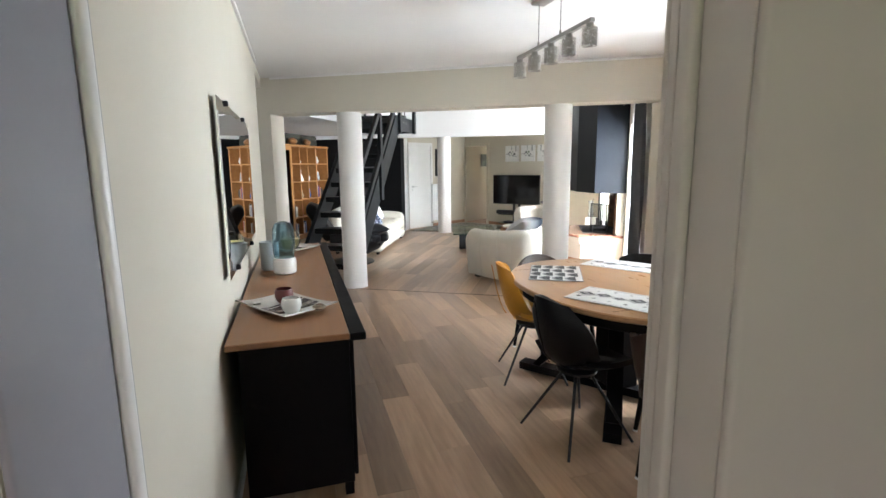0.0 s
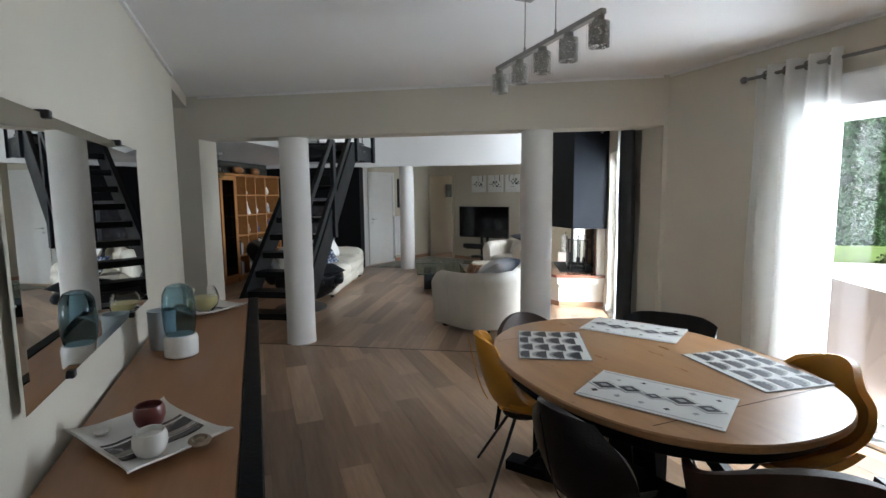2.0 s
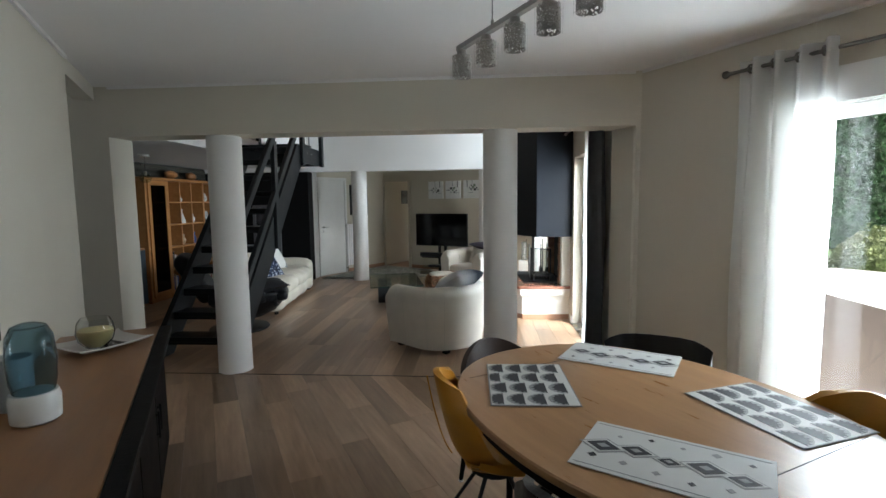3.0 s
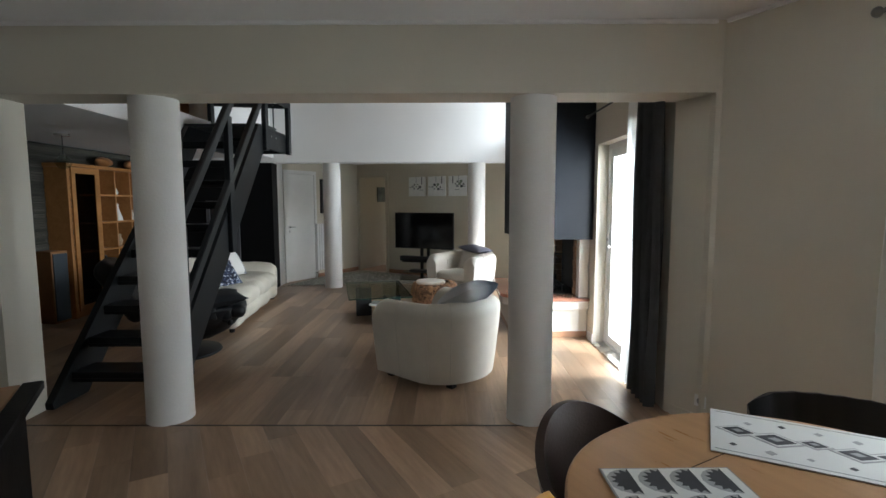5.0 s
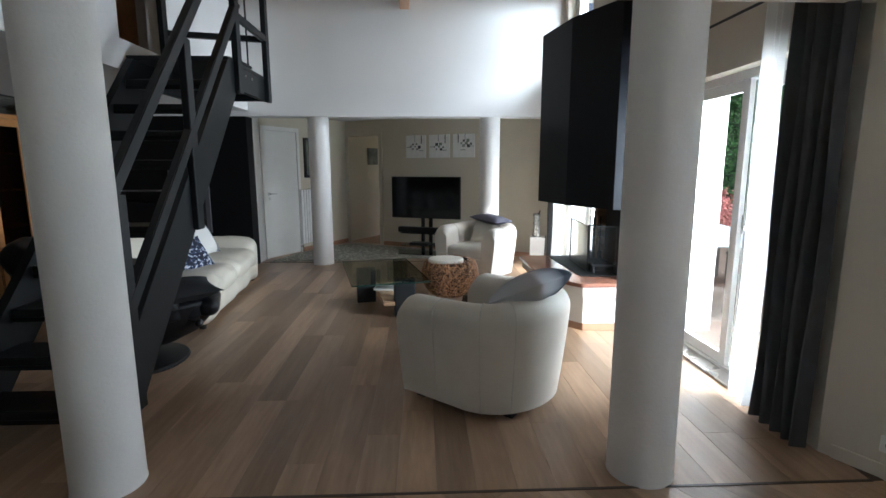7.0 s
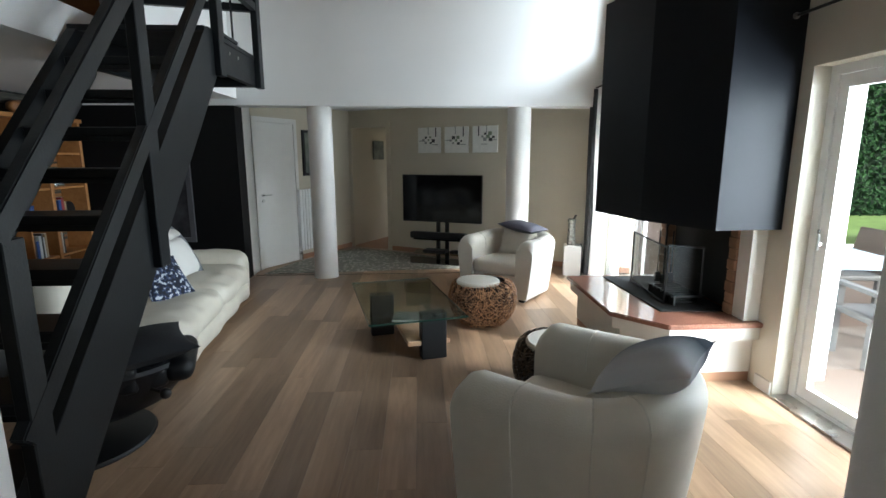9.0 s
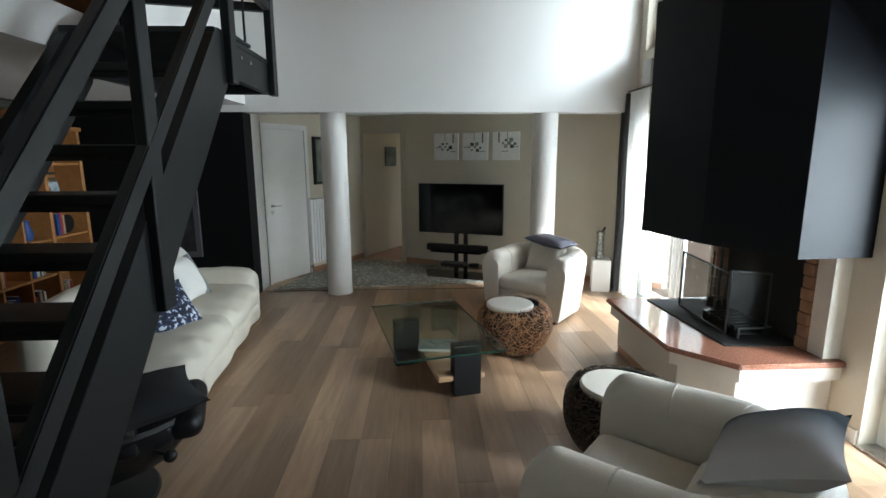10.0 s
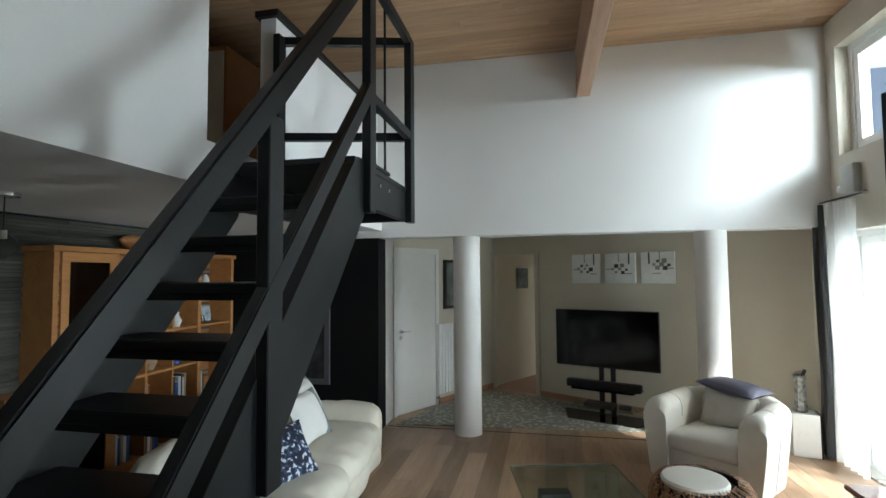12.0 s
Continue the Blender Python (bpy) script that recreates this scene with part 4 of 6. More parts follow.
pouf(pose(0.14, 8.05, 0), "round woven rattan pouf with painted shade and white pad behind the armchair", 9, SHADERATTAN)

# ---- television ----
TVM = pose(-0.44, 12.40, 0, 0, 0, -22.6)
tv = thing("television", "large flat black television on a pole stand", "television", TVM @ pose(0, 0, 0.60))
part("bezel", soft_box(-0.62, 0.62, -0.02, 0.025, 0, 0.70, 0.004, 1), DARKMETAL, tv)
bm = bmesh.new()
box(bm, -0.608, 0.608, -0.0235, -0.0205, 0.018, 0.69)
part("screen", bm, BLACKGLOSS, tv, "glossy dark screen")
st = thing("television_stand", "black pole television stand with glass shelves", "television stand", TVM)
for x in (-0.07, 0.07):
    bm = soft_box(x - 0.028, x + 0.028, 0.03, 0.07, 0.022, 1.0, 0.004, 1)
    part("pole", bm, DARKMETAL, st)
bm = bmesh.new()
prism(bm, [(-0.58, 0.14), (-0.40, -0.26), (0.40, -0.26), (0.58, 0.14)], 0.004, 0.02)
part("base_plate", bm, BLACKGLOSS, st, "black glass floor plate")
for z in (0.15, 0.36):
    bm = bmesh.new()
    prism(bm, [(-0.42, 0.06), (-0.36, -0.24), (0.36, -0.24), (0.42, 0.06)], z, z + 0.008)
    part("shelf", bm, SMOKEGLASS if z < 0.2 else BLACKGLOSS, st, "glass shelf")
sb = thing("soundbar", "long black soundbar on the stand's shelf", "soundbar", TVM @ pose(0, -0.13, 0.370))
part("body", soft_box(-0.44, 0.44, -0.055, 0.055, 0, 0.095, 0.02, 3), BLACKLEATHER, sb, smooth=True)
bx = thing("set_top_box", "small black set-top box below the soundbar", "set-top box", TVM @ pose(-0.05, -0.12, 0.160))
part("body", soft_box(-0.17, 0.17, -0.09, 0.09, 0, 0.045, 0.006), DARKMETAL, bx)
ct2 = thing("game_controller", "small dark gadget on the glass shelf", "gadget", TVM @ pose(0.25, -0.14, 0.160))
part("body", puff(-0.07, 0.07, -0.045, 0.045, 0, 0.05, r=0.45), DARKMETAL, ct2, smooth=True)

# canvases above the television: abstract blocks in relief on white
CANVAS = shade("white_canvas", (0.80, 0.80, 0.77), 0.8, var=0.05, scale=14, bump=0.3, bump_scale=300)
INK = shade("dark_print", (0.06, 0.065, 0.07), 0.7)
GREENINK = shade("green_grey_print", (0.22, 0.27, 0.20), 0.7)
GREYINK = shade("grey_print", (0.32, 0.33, 0.33), 0.7)
rnd = random.Random(4)
PICA = math.atan2(-0.5, 0.866)
for k in range(3):
    c = nook(-7.02 + 0.47 * k, 10.962, 1.815)
    pic = thing("canvas_print", "square white canvas with abstract grey and green blocks", "picture", Matrix.Translation(c) @ Matrix.Rotation(PICA, 4, "Z"), "three canvases over the television")
    part("canvas", soft_box(-0.20, 0.20, -0.015, 0.014, -0.195, 0.195, 0.003, 1), CANVAS, pic)
    cx, cz = (-0.01, 0.0, 0.05)[k], (-0.01, -0.02, 0.03)[k]
    for i, (dx, dz) in enumerate(((-0.045, 0.05), (0.03, 0.055), (-0.05, -0.03), (0.04, -0.035), (0.0, 0.01), (-0.09, 0.01), (0.085, 0.0))):
        s = rnd.uniform(0.014, 0.03)
        bm = bmesh.new()
        box(bm, cx + dx - s, cx + dx + s, -0.0175, -0.0155, cz + dz - s * 0.9, cz + dz + s * 0.9)
        part("printed_block", bm, (INK, GREENINK, GREYINK)[i % 3], pic)
    for x0, z0, w, h, mt in ((0.11, 0.10, 0.018, 0.14, INK), (-0.18, -0.03, 0.09, 0.012, GREYINK), (0.06, -0.09, 0.10, 0.012, GREYINK), (-0.02, 0.12, 0.012, 0.12, GREYINK)):
        if k == 2:
            x0 = -x0
        bm = bmesh.new()
        x1 = max(-0.19, min(0.19 - w, x0))
        box(bm, x1, x1 + w, -0.0172, -0.0155, z0 - h / 2 + 0.02, z0 + h / 2 + 0.02)
        part("printed_bar", bm, mt, pic)
hp = thing("picture", "small dark landscape picture on the hall wall", "picture", Matrix.Translation(nook(-8.60, 11.85, 1.68)) @ Matrix.Rotation(radians(60), 4, "Z"))
part("panel", soft_box(-0.17, 0.17, -0.01, 0.01, -0.17, 0.17, 0.003, 1), shade("dark_landscape", (0.12, 0.13, 0.12), 0.6, var=0.7, scale=5), hp)
wp = thing("picture", "tall dark framed picture on the nook wall", "picture", Matrix.Translation(nook(-8.58, 10.09, 1.62)) @ Matrix.Rotation(radians(60), 4, "Z"))
part("frame", soft_box(-0.28, 0.28, -0.018, 0.016, -0.34, 0.34, 0.004, 1), DARKMETAL, wp)
part("print", soft_box(-0.24, 0.24, -0.022, -0.0185, -0.30, 0.30, 0.001, 1), shade("greenish_print", (0.16, 0.18, 0.15), 0.5, var=0.5, scale=6), wp, "grey-green print")

# nook door
DM = Matrix.Translation(nook(-8.6, 8.86)) @ Matrix.Rotation(radians(60), 4, "Z")
dr = tagged(thing("door_1", "white flush interior door, closed, with metal lever", "door", DM), kind="structure")
part("leaf", soft_box(0.05, 0.77, -0.022, -0.003, 0.008, 2.03, 0.003, 1), DOORWHITE, dr)
bm = bmesh.new()
for x0, x1, z0, z1 in ((0.0, 0.048, 0, 2.10), (0.772, 0.83, 0, 2.10), (0.048, 0.772, 2.032, 2.10)):
    box(bm, x0, x1, -0.035, -0.002, z0, z1)
part("door_frame", bm, DOORWHITE, dr)
bm = bmesh.new()
rod(bm, (0.13, -0.022, 1.04), (0.13, -0.07, 1.04), 0.009, 10)
rod(bm, (0.12, -0.068, 1.04), (0.25, -0.068, 1.04), 0.009, 10)
rod(bm, (0.13, -0.022, 1.04), (0.13, -0.028, 1.04), 0.026, 16)
rod(bm, (0.13, -0.022, 0.96), (0.13, -0.028, 0.96), 0.024, 16)
part("door_handle", bm, CHROME, dr, "metal lever handle", True)
rd = thing("radiator", "narrow tall white panel radiator on the wall", "radiator", Matrix.Translation(nook(-8.598, 9.77, 0)) @ Matrix.Rotation(radians(60), 4, "Z"))
for k in range(5):
    part("fin", soft_box(-0.14 + 0.06 * k, -0.088 + 0.06 * k, -0.09, -0.03, 0.15, 1.08, 0.012, 2), WHITEGLOSS, rd, smooth=True)
bm = bmesh.new()
rod(bm, (-0.12, -0.06, 0.16), (-0.12, -0.06, 0.0), 0.009, 8)
rod(bm, (-0.12, -0.06, 0.11), (-0.17, -0.06, 0.11), 0.016, 10)
part("valve_pipe", bm, CHROME, rd)
bm = bmesh.new()
box(bm, -0.10, -0.08, -0.03, -0.001, 0.9, 0.93)
box(bm, 0.08, 0.10, -0.03, -0.001, 0.9, 0.93)
part("bracket", bm, WHITEGLOSS, rd)
bm = bmesh.new()
for a0, a1 in ((-8.60, -8.53), (-7.83, -7.76)):
    box(bm, a0, a1, 10.955, 10.978, 0, 2.11, NOOK)
box(bm, -8.53, -7.83, 10.955, 10.978, 2.041, 2.11, NOOK)
setting("trim_hall_casing", bm, NOOKPAINT, "wall-coloured door casing", "trim")

bm = bmesh.new()
box(bm, -8.598, -8.588, 9.70, 10.95, 0.001, 0.075, NOOK)
box(bm, -7.755, -3.95, 10.968, 10.978, 0.001, 0.075, NOOK)
setting("baseboard", bm, TILE, "low brown tiled skirting", "trim")

# rug: grey-green oriental carpet
RUG = bpy.data.materials.new("oriental_rug")
RUG.use_nodes = True
gn, gl = RUG.node_tree.nodes, RUG.node_tree.links
co = gn.new("ShaderNodeTexCoord")
vor = gn.new("ShaderNodeTexVoronoi")
vor.inputs["Scale"].default_value = 17
gl.new(co.outputs["Object"], vor.inputs["Vector"])
nz = gn.new("ShaderNodeTexNoise")
nz.inputs["Scale"].default_value, nz.inputs["Detail"].default_value = 26, 8
gl.new(co.outputs["Object"], nz.inputs["Vector"])
ad = gn.new("ShaderNodeMath")
ad.operation = "MULTIPLY_ADD"
ad.inputs[1].default_value = 0.7
gl.new(nz.outputs["Fac"], ad.inputs[0])
gl.new(vor.outputs["Distance"], ad.inputs[2])
cr = gn.new("ShaderNodeValToRGB")
els = cr.color_ramp.elements
els[0].position, els[0].color = 0.25, (0.52, 0.50, 0.43, 1)
els[1].position, els[1].color = 0.80, (0.25, 0.25, 0.22, 1)
e3 = els.new(0.5)
e3.color = (0.36, 0.355, 0.32, 1)
e4 = els.new(0.6)
e4.color = (0.54, 0.52, 0.45, 1)
gl.new(ad.outputs[0], cr.inputs["Fac"])
gl.new(cr.outputs[0], gn["Principled BSDF"].inputs["Base Color"])
gn["Principled BSDF"].inputs["Roughness"].default_value = 0.95
bm = bmesh.new()
prism(bm, [(-2.88, 11.70), (0.0, 11.93), (0.12, 12.30), (-1.28, 13.26), (-1.80, 13.55), (-2.20, 13.20), (-2.62, 12.45)], 0.001, 0.010)
tagged(link("rug", bm, RUG), "grey-green patterned carpet on the floor", "rug")

# plinth and vase by the far window
pl1 = thing("plinth", "white box plinth with dark side in the corner", "plinth", pose(1.27, 11.50, 0, 0, 0, -14))
part("body", soft_box(-0.11, 0.11, -0.11, 0.11, 0.0, 0.40, 0.006), WHITEGLOSS, pl1)
part("side_panel", soft_box(0.112, 0.124, -0.11, 0.11, 0.0, 0.40, 0.002, 1), DARKMETAL, pl1, "black side panel")
vs1 = thing("vase", "tall silver and black square vase on the plinth", "vase", pose(1.25, 11.50, 0.402))
bm = bmesh.new()
lathe(bm, [(0.055, 0), (0.06, 0.02), (0.052, 0.15), (0.048, 0.28), (0.06, 0.34), (0.05, 0.35), (0.03, 0.30)], 8, cap=False)
part("body", bm, shade("mottled_silver", (0.32, 0.32, 0.30), 0.3, 0.8, var=0.7, scale=25), vs1, smooth=False)
bm = bmesh.new()
bar(bm, (0.02, 0, 0.33), (0.05, 0, 0.40), 0.05, 0.01)
part("lip", bm, DARKMETAL, vs1)

# small box on the window wall
al = thing("wall_box", "pale grey loudspeaker box fixed high on the wall", "wall box", pose(1.50, 11.0, 2.56))
part("body", soft_box(-0.035, 0.036, -0.10, 0.10, -0.13, 0.13, 0.012, 2), shade("pale_grey_plastic", (0.45, 0.45, 0.44), 0.5), al, smooth=True)
part("bracket", soft_box(0.0365, 0.040, -0.03, 0.03, -0.05, 0.05, 0.001, 1), DARKMETAL, al)
kn = thing("sensor", "small white round sensor on the wall", "sensor", pose(1.53, 11.22, 2.50))
bm = bmesh.new()
lathe(bm, [(0.035, 0), (0.035, 0.02), (0.02, 0.03)], 20, pose(0.009, 0, 0, 0, -90, 0))
part("body", bm, WHITEGLOSS, kn)

# framed picture leaning on the black wall
fr = thing("picture", "grey-framed picture hanging on the black wall", "picture", pose(-3.86, 11.385, 1.02))
bm = bmesh.new()
for x0, x1, z0, z1 in ((-0.28, 0.28, -0.51, -0.45), (-0.28, 0.28, 0.45, 0.51), (-0.28, -0.22, -0.45, 0.45), (0.22, 0.28, -0.45, 0.45)):
    box(bm, x0, x1, -0.02, 0.012, z0, z1)
part("frame", bm, shade("grey_frame", (0.10, 0.10, 0.11), 0.4), fr)
part("print", soft_box(-0.22, 0.22, -0.004, 0.004, -0.45, 0.45, 0.001, 1), shade("dark_print_pale_patch", (0.05, 0.05, 0.055), 0.25, var=0.8, scale=3), fr)

# ---- bookcase ----
bc = thing("bookcase", "tall oak bookcase with open compartments, partly filled", "bookcase", pose(-4.79, 9.13, 0, 0, 0, 90))
# local: x along the front, y backwards into the wall
L, H, DP = 2.20, 1.955, 0.29
posts = (0.0, 0.545, 1.60, 2.155)
for x in posts:
    part("upright", soft_box(x, x + 0.045, 0, DP, 0, H, 0.003, 1), OAK, bc)
part("top", soft_box(-0.02, L + 0.02, -0.02, DP, H + 0.001, H + 0.045, 0.004, 1), OAK, bc)
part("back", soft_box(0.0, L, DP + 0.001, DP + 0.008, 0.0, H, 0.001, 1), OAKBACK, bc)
part("plinth", soft_box(0.046, L - 0.046, 0.02, 0.03, 0.0, 0.08, 0.001, 1), OAK, bc)
rows_z = (0.08, 0.46, 0.83, 1.21, 1.59)
for a, b in ((0.591, 1.598), (1.647, 2.153), (0.046, 0.543)):
    for z in rows_z:
        part("shelf", soft_box(a, b, 0.012, DP - 0.002, z, z + 0.025, 0.002, 1), OAK, bc)
for x in (0.915, 1.25):
    for z0, z1 in zip(rows_z, rows_z[1:] + (H,)):
        part("divider", soft_box(x, x + 0.022, 0.014, DP - 0.002, z0 + 0.026, z1 - 0.001, 0.002, 1), OAK, bc)
bm = bmesh.new()
for x0, x1, z0, z1 in ((0.05, 0.115, 0.085, H - 0.004), (0.475, 0.54, 0.085, H - 0.004), (0.115, 0.475, 0.085, 0.16), (0.115, 0.475, H - 0.08, H - 0.004)):
    box(bm, x0, x1, -0.020, -0.002, z0, z1)
gd = part("door", bm, OAK, bc, "oak door frame")
bm = bmesh.new()
box(bm, 0.11, 0.48, -0.013, -0.009, 0.155, H - 0.075)
part("door_glass", bm, glass("brown_smoked_glass", (0.22, 0.18, 0.15), 0.03), gd, "dark smoked glass").visible_shadow = False
BCM = pose(-4.79, 9.13, 0, 0, 0, 90)
SPINES = [shade("book_cover_" + c, v, 0.5, var=0.1) for c, v in (("blue", (0.02, 0.06, 0.22)), ("white", (0.6, 0.6, 0.58)), ("red", (0.25, 0.03, 0.03)), ("dark", (0.03, 0.03, 0.035)), ("tan", (0.35, 0.25, 0.15)))]


def book(x, z, w, h, mat, tilt=0.0, label="closed book standing on the oak shelf"):
    root = thing("book", label, "book", BCM @ pose(x, 0.05, z, 0, tilt, 0), "books on the bookcase")
    part("cover", soft_box(0, w, 0, 0.16, 0, h, 0.002, 1), mat, root)
    part("pages", soft_box(0.003, w - 0.003, -0.0, 0.158, h + 0.0005, h + 0.002, 0.0005, 1), PAPER, root)


rnd = random.Random(12)
for col, row, count in ((1.28, 0, 6), (1.28, 1, 7), (1.66, 0, 6), (0.945, 0, 5), (1.66, 1, 4), (0.60, 1, 6), (0.945, 1, 3), (1.74, 2, 3), (0.60, 0, 6)):
    x = col + 0.01
    for i in range(count):
        w = rnd.uniform(0.018, 0.042)
        book(x, rows_z[row] + 0.026, w, rnd.uniform(0.19, 0.27), SPINES[rnd.randrange(5)])
        x += w + 0.002


def figurine(x, row, h, mat, label, prof):
    ob = bmesh.new()
    lathe(ob, [(r * h, z * h) for r, z in prof], 16)
    o = link("ornament", ob, mat, True)
    o.matrix_world = BCM @ pose(x, 0.12, rows_z[row] + 0.026)
    return tagged(o, label, "ornament")


PORCELAIN = shade("white_porcelain", (0.72, 0.71, 0.68), 0.25, var=0.04)
figurine(1.07, 4, 0.10, PORCELAIN, "small white porcelain ornament on the bookcase", [(0.3, 0), (0.5, 0.3), (0.3, 0.7), (0.15, 1)])
figurine(1.08, 3, 0.26, PORCELAIN, "white cone-shaped porcelain figure on the bookcase", [(0.3, 0), (0.28, 0.2), (0.14, 0.6), (0.10, 0.8), (0.13, 0.92), (0.03, 1)])
figurine(1.86, 4, 0.16, PORCELAIN, "white porcelain ornament on the upper shelf", [(0.2, 0), (0.35, 0.3), (0.2, 0.8), (0.1, 1)])
figurine(0.70, 3, 0.13, CHROME, "small metal cup on the bookcase", [(0.3, 0), (0.12, 0.2), (0.3, 0.6), (0.34, 1)])
figurine(1.42, 3, 0.15, PORCELAIN, "little white vase on the bookcase", [(0.22, 0), (0.36, 0.4), (0.14, 0.85), (0.2, 1)])
figurine(1.42, 2, 0.2, SPINES[0], "small blue vase on the bookcase", [(0.2, 0), (0.3, 0.35), (0.15, 0.8), (0.2, 1)])
figurine(1.08, 2, 0.18, SPINES[4], "small tan pottery vase on the bookcase", [(0.2, 0), (0.36, 0.4), (0.2, 0.8), (0.25, 1)])
ph = thing("photo_frame", "small photo frame standing on the bookcase", "photo frame", BCM @ pose(1.88, 0.10, rows_z[3] + 0.028, -10, 0, 0))
part("frame", soft_box(-0.07, 0.07, -0.008, 0.008, 0, 0.20, 0.003, 1), CHROME, ph)
part("photo", soft_box(-0.052, 0.052, -0.0105, -0.0085, 0.02, 0.18, 0.001, 1), shade("faded_photo", (0.4, 0.45, 0.5), 0.3, var=0.6, scale=14), ph)
cl = thing("clock", "round black clock standing on the bookcase", "clock", BCM @ pose(1.98, 0.12, rows_z[2] + 0.127))
bm = bmesh.new()
lathe(bm, [(0.10, -0.02), (0.10, 0.02), (0.085, 0.024), (0.02, 0.024)], 28, pose(0, 0, 0, 90, 0, 0))
part("case", bm, DARKMETAL, cl)
for x in (0.9, 1.5):
    dr1 = thing("driftwood", "brown driftwood ornament lying on the bookcase", "ornament", BCM @ pose(x, 0.14, H + 0.047, 0, 0, 20 * x))
    bm = bmesh.new()
    bmesh.ops.create_icosphere(bm, subdivisions=3, radius=1, matrix=Matrix.Diagonal((0.22, 0.09, 0.07, 1)))
    for v in bm.verts:
        v.co *= 1 + 0.35 * noise.noise(v.co * 9 + Vector((x, 0, 0)))
    zmin = min(v.co.z for v in bm.verts)
    for v in bm.verts:
        v.co.z -= zmin
    part("body", bm, OAKBACK, dr1, smooth=True)

# floor loudspeaker and striped wallpaper beside the bookcase
ls = thing("loudspeaker", "slim blue-grey floor loudspeaker beside the bookcase", "loudspeaker", pose(-4.83, 8.965, 0, 0, 0, 80))
part("body", soft_box(-0.11, 0.11, 0.0, 0.24, 0.0, 0.90, 0.006), OAKBACK, ls)
part("grille", soft_box(-0.095, 0.095, -0.018, -0.002, 0.03, 0.87, 0.006), shade("blue_grey_grille", (0.06, 0.075, 0.09), 0.85, bump=0.5, bump_scale=500), ls, "blue-grey cloth grille")
STONE = wood("dark_split_cladding", (0.018, 0.017, 0.013), (0.105, 0.098, 0.078), 0.8, grain=(14, 0.8, 14), rand=0.45, bump=0.4, island=True)
slate = bmesh.new()
rnd = random.Random(3)
z = 0.02
while z < 2.22:
    h = rnd.uniform(0.02, 0.045)
    y = 6.4
    while y < 11.35:
        w = rnd.uniform(0.8, 2.2)
        box(slate, -5.098, -5.098 + rnd.uniform(0.008, 0.022), y, min(11.38, y + w) - 0.004, z, min(2.235, z + h) - 0.003)
        y += w
    z += h
tagged(setting("wall_cladding", slate, STONE, "dark split-stone strip cladding", "wall"), kind="stuff")

# pendant lamp under the loft
pe = thing("pendant_lamp", "small pendant with clear glass globe under the loft", "pendant lamp", pose(-4.2, 8.33, 2.248))
bm = bmesh.new()
lathe(bm, [(0.075, -0.025), (0.075, -0.002)], 28)
part("canopy", bm, CHROME, pe)
bm = bmesh.new()
rod(bm, (0, 0, -0.025), (0, 0, -0.24), 0.004, 6)
part("cord", bm, DARKMETAL, pe)
bm = bmesh.new()
bmesh.ops.create_uvsphere(bm, u_segments=20, v_segments=12, radius=0.075, matrix=Matrix.Translation((0, 0, -0.31)))
part("globe", bm, SMOKEGLASS, pe, "clear glass globe", True)
bm = bmesh.new()
rod(bm, (0, 0, -0.22), (0, 0, -0.27), 0.018, 10)
part("socket", bm, CHROME, pe)

# ---- dining room ----
side = thing("sideboard", "long black sideboard with a brown wooden top", "sideboard", DINE @ pose(0.70, 3.56, 0))
TOPWOOD = wood("brown_sideboard_top", (0.21, 0.098, 0.040), (0.33, 0.165, 0.075), 0.38, grain=(6, 0.7, 6), rand=0.02, bump=0.05)
BLACKWOOD = shade("black_stained_wood", (0.0045, 0.004, 0.0045), 0.55, var=0.25, scale=7, bump=0.25, bump_scale=60, spec=0.12)
part("top", soft_box(-0.285, 0.225, -1.38, 1.38, 0.772, 0.80, 0.004, 1), TOPWOOD, side, "brown veneered top")
part("front_rail", soft_box(0.227, 0.295, -1.39, 1.39, 0.768, 0.802, 0.004, 1), BLACKWOOD, side, "black front edge rail")
part("body", soft_box(-0.24, 0.225, -1.34, 1.34, 0.06, 0.770, 0.004, 1), BLACKWOOD, side)
for k in range(4):
    d = part("door", soft_box(0.227, 0.245, -1.325 + 0.665 * k, -0.675 + 0.665 * k, 0.085, 0.75, 0.004, 1), BLACKWOOD, side)
    bm = bmesh.new()
    y = -0.72 + 0.665 * k if k % 2 == 0 else -1.28 + 0.665 * k
    rod(bm, (0.26, y, 0.40), (0.26, y, 0.54), 0.006, 8)
    rod(bm, (0.245, y, 0.42), (0.26, y, 0.42), 0.005, 8)
    rod(bm, (0.245, y, 0.52), (0.26, y, 0.52), 0.005, 8)
    part("handle", bm, DARKMETAL, d, "slim black handle")
for x in (-0.22, 0.20):
    for y in (-1.32, 1.32):
        bm = bmesh.new()
        box(bm, x - 0.02, x + 0.02, y - 0.02, y + 0.02, 0, 0.061)
        part("foot", bm, BLACKWOOD, side)
# mirror on the left wall
mi = thing("mirror", "large rectangular wall mirror held by black clips", "mirror", DINE @ pose(0.425, 3.23, 1.42, 0, 0, 0))
MIRROR = shade("mirror_silver", (0.86, 0.88, 0.87), 0.02, 1.0, var=0.0)
n = MIRROR.node_tree.nodes
for lk in list(MIRROR.node_tree.links):
    if lk.to_socket.name == "Roughness":
        MIRROR.node_tree.links.remove(lk)
n["Principled BSDF"].inputs["Roughness"].default_value = 0.01
bm = bmesh.new()
y0, y1, z0, z1, bv = -0.785, 0.785, -0.405, 0.41, 0.036
vo = [bm.verts.new((0.004, y, z)) for y, z in ((y0, z0), (y1, z0), (y1, z1), (y0, z1))]
